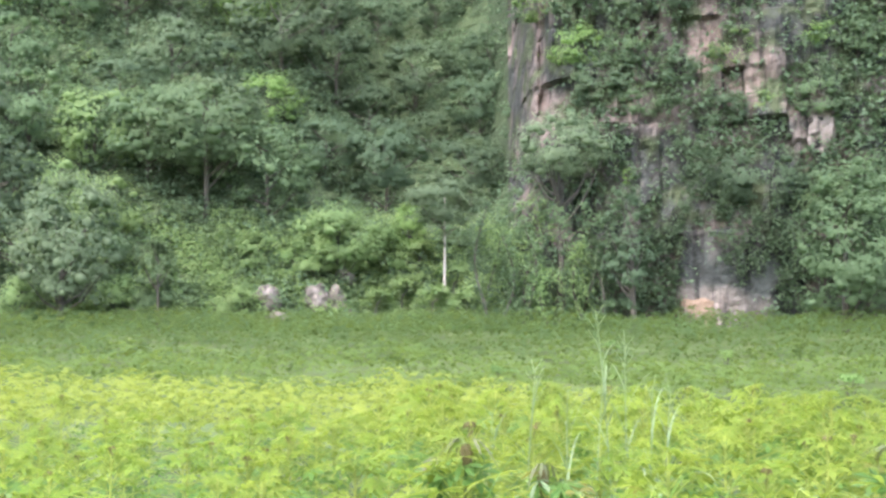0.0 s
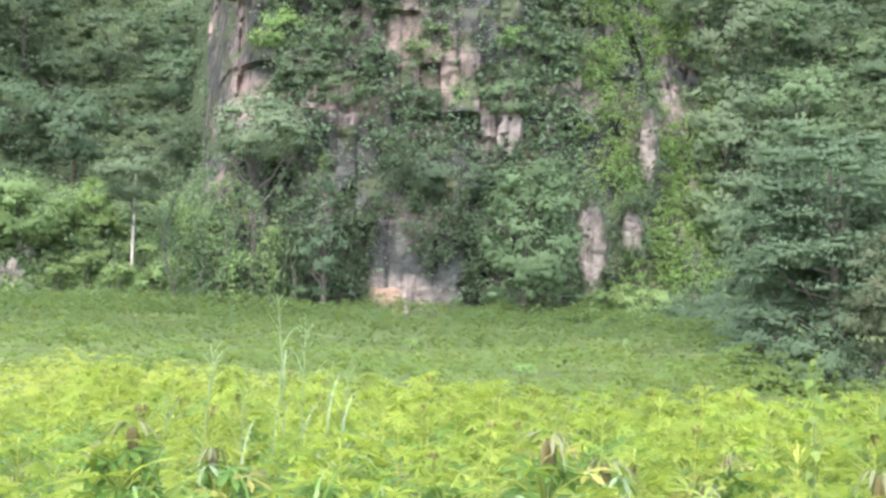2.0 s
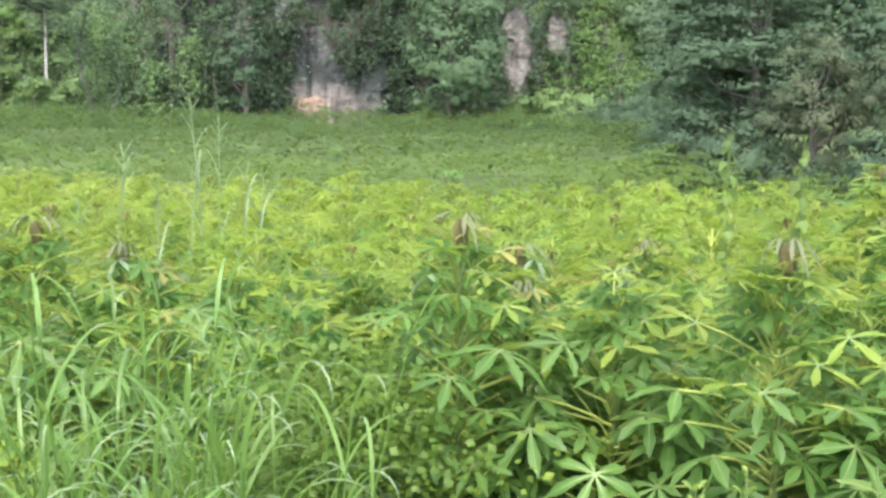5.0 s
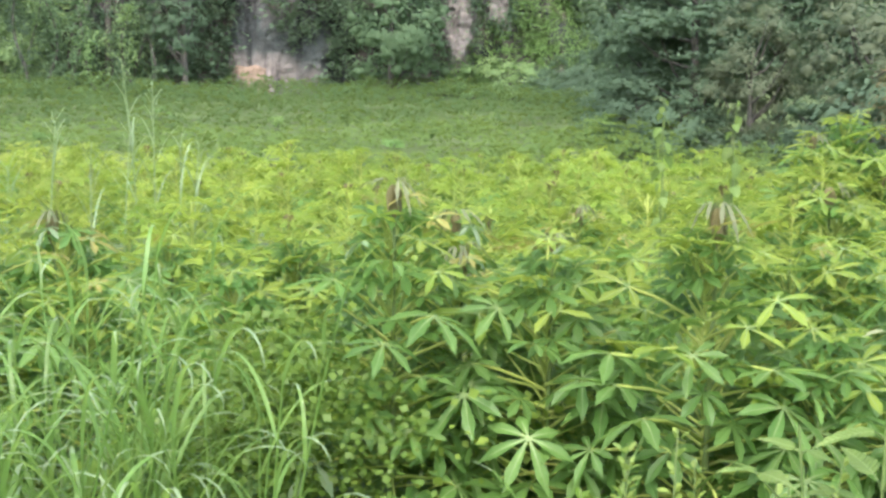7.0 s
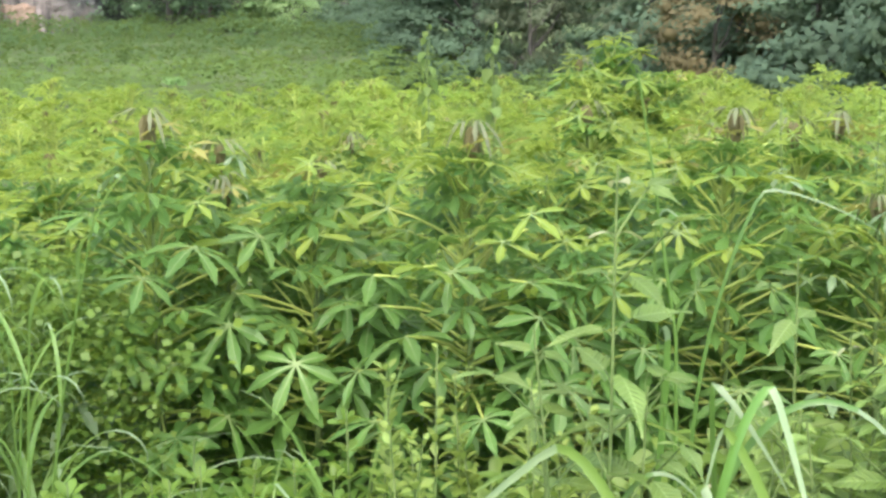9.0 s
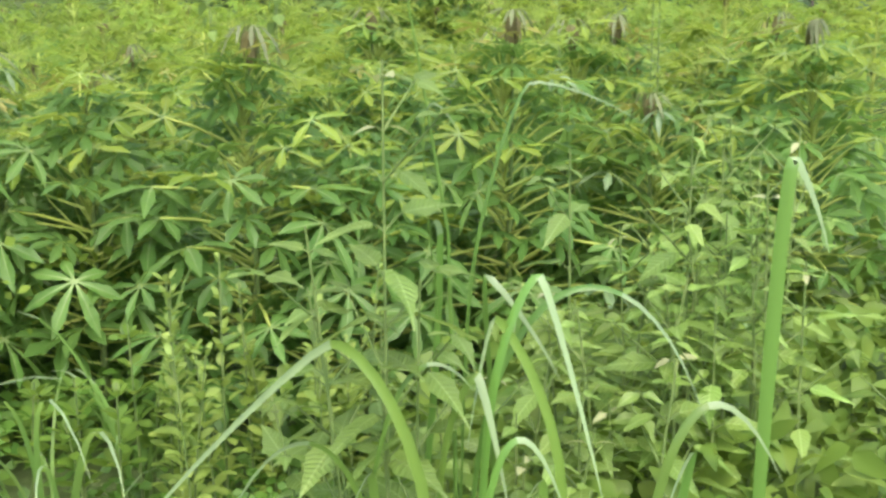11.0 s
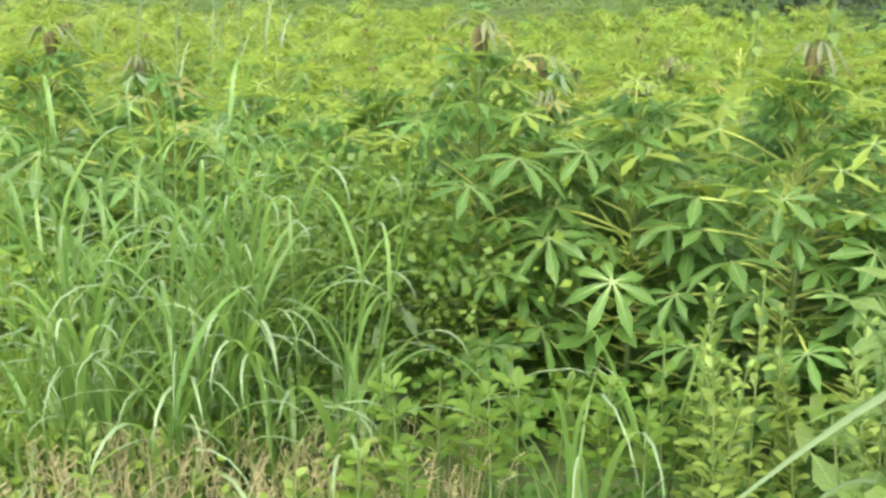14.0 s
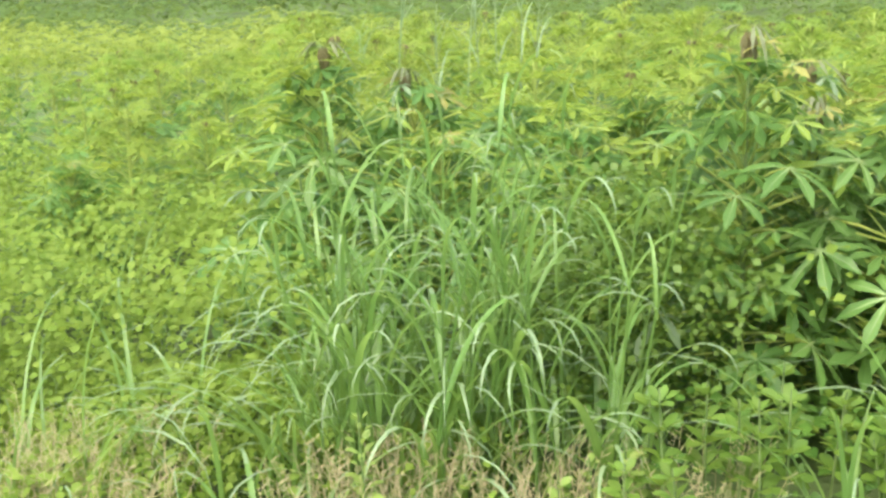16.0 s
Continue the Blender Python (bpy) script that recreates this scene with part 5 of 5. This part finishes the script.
def branched_weed(name, x, y, height, leaf, label, group, seed, lean=0.0, size=1.0, start=0.3, step=0.1, tip=None):
    """A weed with opposite, stalked, pointed leaves at each node and short side shoots between them."""
    rng = np.random.default_rng(seed)
    top = set_down(thing(name, label, "weed", group), x, y, rng.uniform(0, 360))
    z = np.linspace(-0.03, height, 7)
    bow = lean * (np.clip(z, 0, None) / height) ** 1.5
    woody = [tube(np.stack([bow, 0 * z, z], -1), np.linspace(0.0045, 0.0018, 7), 5)]
    nodes = max(3, int((1 - start) * height / step))

    def hang(at, turn, stalk, long, kind):
        way = np.array([-math.sin(turn), math.cos(turn), 0])
        end = at + stalk * (way * 0.8 + np.array([0, 0, 0.6]))
        woody.append(tube([at, (at + end) / 2 + [0, 0, stalk * 0.08], end], [0.0018, 0.0015, 0.0013], 4))
        m = pose(*end, 0, 0, math.degrees(turn)) @ pose(0, 0, 0, rng.uniform(-26, 24), rng.uniform(-22, 22), 0)
        part("leaf", SHAPES[kind], top, m @ Matrix.Diagonal((long, long, long, 1)))

    for i in range(nodes):
        t = start + (1 - start) * (i + 0.6) / nodes
        at = np.array([lean * t ** 1.5, 0, height * t])
        turn = i * 1.5708 + rng.uniform(-0.35, 0.35)
        young = t > 0.88
        for k in (0, 1):
            hang(at, turn + k * 3.1416, size * rng.uniform(0.02, 0.045) * (0.3 if young else 1), size * rng.uniform(0.85, 1.25) * (0.5 if young else 1.1 - 0.3 * t), tip if tip and young else leaf)
        if 0 < i < nodes - 1 and rng.random() < 0.75:
            b = turn + rng.uniform(-0.5, 0.5) + (3.1416 if rng.random() < 0.5 else 0)
            way = np.array([-math.sin(b), math.cos(b), 0])
            end = at + size * rng.uniform(0.09, 0.17) * (way * 0.75 + np.array([0, 0, 0.7]))
            woody.append(tube([at, end], [0.0025, 0.0014], 4))
            for k in range(3):
                hang(end, b + (k - 1) * 1.5, 0.008, size * rng.uniform(0.35, 0.7), leaf)
    part("stem", mesh_of("stem", *join(woody), "stem", True), top)
    return top


rng = np.random.default_rng(9)
for i in range(14):
    weed("pale_shrub", 0.84 + 0.037 * i + rng.uniform(-0.04, 0.04), 2.3 + rng.uniform(-0.12, 0.25), rng.uniform(0.42, 0.68), "oval", 14,
         "upright pale green shrub with small oval leaves", "pale shrubs", 20 + i, rng.uniform(-0.08, 0.08), 1.05, whorl=3, tilt=38, girth=0.0035, start=0.18)
for i in range(17):
    weed("leafy_herb", 0.12 + 0.052 * i + rng.uniform(-0.05, 0.05), 2.5 + rng.uniform(-0.12, 0.2), rng.uniform(0.34, 0.52), "herb", 4,
         "fresh green herb with whorled leaves at the field edge", "leafy herbs", 40 + i, rng.uniform(-0.06, 0.06), 1.3, whorl=6, tilt=22, start=0.5)
weed("pale_shrub", -0.4, 2.5, 0.44, "oval", 14, "slender pale herb with small leaves before the grass", "pale shrubs", 37, 0.03, 0.9, whorl=3, tilt=38, girth=0.003, start=0.15)
for i, (x, y) in enumerate([(2.62, 2.92), (2.48, 3.2), (2.75, 3.12), (2.36, 3.0)]):
    weed("tall_pale_weed", x, y, 1.3 - 0.05 * i, "oval", 20, "tall pale weed with small leaves rising above the cassava", "pale shrubs", 240 + i, 0.05, 1.15, whorl=2, tilt=25, girth=0.005, start=0.5)
for i in range(4):
    weed("cream_leaf_weed", 0.02 + 0.075 * i, 2.52 + 0.04 * (i % 2), 0.26 + 0.04 * (i % 3), "pale_oval", 6, "low weed with pale cream-green leaves at the field edge", "leafy herbs", 60 + i, 0.02, 1.1, whorl=3, tilt=20, start=0.4)
branched_weed("heart_leaf_weed", 0.955, 1.58, 1.17, "triangle", "tall weed with pointed leaves and a cream tip", "broadleaf weeds", 99, -0.02, 1.0, 0.42, 0.07, "cream")
for i, (x, y, h, s, lean) in enumerate([(0.92, 1.62, 0.92, 0.95, 0.06), (1.01, 1.6, 0.84, 0.95, -0.05), (0.99, 1.72, 0.78, 1.05, -0.1), (0.9, 1.7, 0.66, 0.9, 0.08), (1.07, 1.8, 0.72, 0.9, 0.0), (1.02, 1.9, 0.6, 0.9, 0.05), (1.62, 2.0, 0.92, 0.9, 0.0)]):
    branched_weed("broadleaf_weed", x, y, h, "triangle", "broad-leaved green weed with paired pointed leaves", "broadleaf weeds", 70 + i, lean, s, 0.3, 0.1)
for i in range(36):
    u = i / 35
    x = 1.2 + 0.75 * u + rng.uniform(-0.06, 0.06)
    branched_weed("pale_broadleaf_weed", x, rng.uniform(1.42, 1.95), (0.5 + 0.5 * u) * rng.uniform(0.85, 1.1), "pale_triangle",
                  "pale green weed with paired pointed glossy leaves", "broadleaf weeds", 140 + i, rng.uniform(-0.1, 0.1), rng.uniform(0.7, 1.05), 0.4, 0.07, "cream" if i % 3 == 0 else None)
def twining_shoot(x, y, height, seed):
    """A vine wound round a thin stalk: small heart leaves hang close to it, and a curled tip."""
    rng = np.random.default_rng(seed)
    top = set_down(thing("climbing_vine", "vine shoot twined up a stalk above the crop", "vine", "vine shoots"), x, y, rng.uniform(0, 360))
    z = np.linspace(0, height, 60)
    wind = z / height * 40
    part("stem", mesh_of("stem", *join([tube(np.stack([0.008 * np.cos(wind), 0.008 * np.sin(wind), z], -1), np.linspace(0.003, 0.0018, 60), 4),
                                         tube([(0, 0, -0.03), (0, 0, height * 0.95)], [0.004, 0.0025], 5)]), "stem", True), top)
    for i in range(22):
        u = 0.62 + 0.38 * i / 21
        size = rng.uniform(0.42, 0.66) * (1 - 0.45 * max(0, (u - 0.9) / 0.1))
        m = pose(0, 0, height * u, 0, 0, i * 137 + rng.uniform(-20, 20)) @ pose(0, 0.012, 0, rng.uniform(-75, -30), rng.uniform(-20, 20), 0)
        part("leaf", SHAPES["heart"], top, m @ Matrix.Diagonal((size, size, size, 1)))
    return top


for i, (x, y, h) in enumerate([(1.81, 4.6, 1.5), (1.81, 3.95, 1.46)]):
    twining_shoot(x, y, h, 120 + i)


SMALL = (np.array([(-0.1, 0, 0), (0, 0, -0.03), (0.1, 0, 0), (-0.42, 0.5, 0.08), (0, 0.5, 0), (0.42, 0.5, 0.08), (-0.12, 1, -0.08), (0, 1.02, -0.1), (0.12, 1, -0.08)]),
         np.array([(0, 1, 4, 3), (1, 2, 5, 4), (3, 4, 7, 6), (4, 5, 8, 7)]))


TINY = (np.array([(0, 0, 0), (-0.44, 0.55, 0.07), (0, 0.55, -0.02), (0.44, 0.55, 0.07), (0, 1, -0.06)]), np.array([(0, 2, 1), (0, 3, 2), (1, 2, 4), (2, 3, 4)]))


def carpet(name, label, mat, region, n, height, leaf, seed, shape=None, tumble=0.5):
    """Small leaves of a low plant cover, all over a region (x0, x1, y0, y1)."""
    rng = np.random.default_rng(seed)
    x, y = rng.uniform(region[0], region[1], n), rng.uniform(region[2], region[3], n)
    edge = np.minimum(np.minimum(x - region[0], region[1] - x), np.minimum(y - region[2], region[3] - y))
    keep = edge > (0.28 if n < 8000 else 0.4) * rng.random(n) + 0.1 * np.sin(x * 7) * np.sin(y * 9)
    keep &= (((x + 0.2) / 0.62) ** 2 + ((y - 2.6) / 0.24) ** 2 > 1) | (leaf > 0.05) | (rng.random(n) < 0.15)  # dry grass stands there
    x, y, n = x[keep], y[keep], int(keep.sum())
    bump = 0.55 + 0.45 * np.sin(x * 5.1 + y * 2.0) * np.sin(y * 4.3 - x)
    deep = np.where(rng.random(n) < 0.5, rng.uniform(0.75, 1.0, n), rng.uniform(0.15, 0.8, n))
    z = ground_z(x, y) + height * (0.5 + 0.5 * bump) * deep
    nor = rng.normal(size=(n, 3)) * tumble + np.array([0, -0.25, 1.0])
    v, f = shape or SMALL
    tagged(new(name, mesh_of(name, *scatter(v, f, turns_facing(nor, rng.uniform(0, 6.28, n)), np.stack([x, y, z], -1), leaf * rng.uniform(0.6, 1.3, n)), mat, True)), label, "undergrowth", kind="stuff")


carpet("clover_cover", "low cover of round yellow-green weed leaves", "clover", (-3.4, 0.0, 2.3, 4.0), 38000, 0.34, 0.026, 1, TINY, 0.5)
carpet("tall_weeds", "knee-high cover of yellow-green weeds among the crop", "clover", (-4.6, -0.4, 3.0, 7.5), 60000, 0.74, 0.03, 6, TINY, 0.5)
# The next two covers carry the cassava's shade in their leaf colour.
carpet("low_weeds", "low green weeds along the field edge, coloured darker for shade", "dark_weed", (-0.2, 2.4, 2.0, 2.85), 6500, 0.2, 0.03, 2)
carpet("shaded_weeds", "weeds under the cassava, shade put into their leaf colour", "dark_weed", (-0.2, 3.2, 2.7, 5.0), 6500, 0.34, 0.04, 3, TINY)
carpet("scrambling_weed", "scrambling weed with rounded leaves beside the grass", "scramble", (-0.2, 0.58, 2.85, 3.5), 14000, 0.86, 0.024, 4, TINY, 0.6)
carpet("climbing_weeds", "small-leaved weeds growing up between the cassava stems", "clover", (-0.3, 3.0, 2.95, 4.6), 6500, 0.85, 0.03, 8, TINY, 0.9)
carpet("broadleaf_cover", "dense broad-leaved weeds by the path", "low_broadleaf", (1.1, 3.6, 1.3, 2.6), 5200, 0.5, 0.075, 5, leaf_shape(1.0, 0.5, 0.3, 0.35, 0.25), 0.55)


def straw(name, region, n, seed):
    """Dry grass stems with thin seed heads."""
    rng = np.random.default_rng(seed)
    out = []
    for i in range(n * 2):
        x, y = rng.uniform(region[0], region[1]), rng.uniform(region[2], region[3])
        z, h = float(ground_z(x, y)), rng.uniform(0.16, 0.36)
        dx, dy = rng.uniform(-0.1, 0.1), rng.uniform(-0.08, 0.08)
        top = np.array([x + dx, y + dy, z + h])
        out.append(tube([(x, y, z), (x + dx * 0.4, y + dy * 0.4, z + h * 0.6), top], [0.0012, 0.001, 0.0007], 3))
        for k in range(5):
            q = top - np.array([dx, dy, h]) * 0.05 * k
            a = rng.uniform(0, 6.28)
            out.append(tube([q, q + np.array([0.02 * math.cos(a), 0.02 * math.sin(a), 0.012])], [0.0006, 0.0011], 3))
    tagged(new(name, mesh_of(name, *join(out), "straw")), "dry straw-coloured grass stems with seed heads", "dry grass", kind="stuff")


carpet("edge_weeds", "low muted green broad-leaved weeds among dry grass", "scramble", (-2.4, 0.6, 2.25, 2.95), 1900, 0.2, 0.055, 7, leaf_shape(1.0, 0.6, 0.25, 0.3, 0.4))
grass_clump(-0.58, 2.5, 16, 0.1, 0.42, 8, "few short pale grass blades in front of the big clump", 0.8)
straw("dry_grass", (-0.62, 0.0, 2.4, 2.7), 90, 1)
straw("dry_grass", (0.0, 0.42, 2.42, 2.7), 50, 3)
straw("dry_grass", (-1.9, -0.85, 2.35, 2.95), 260, 2)
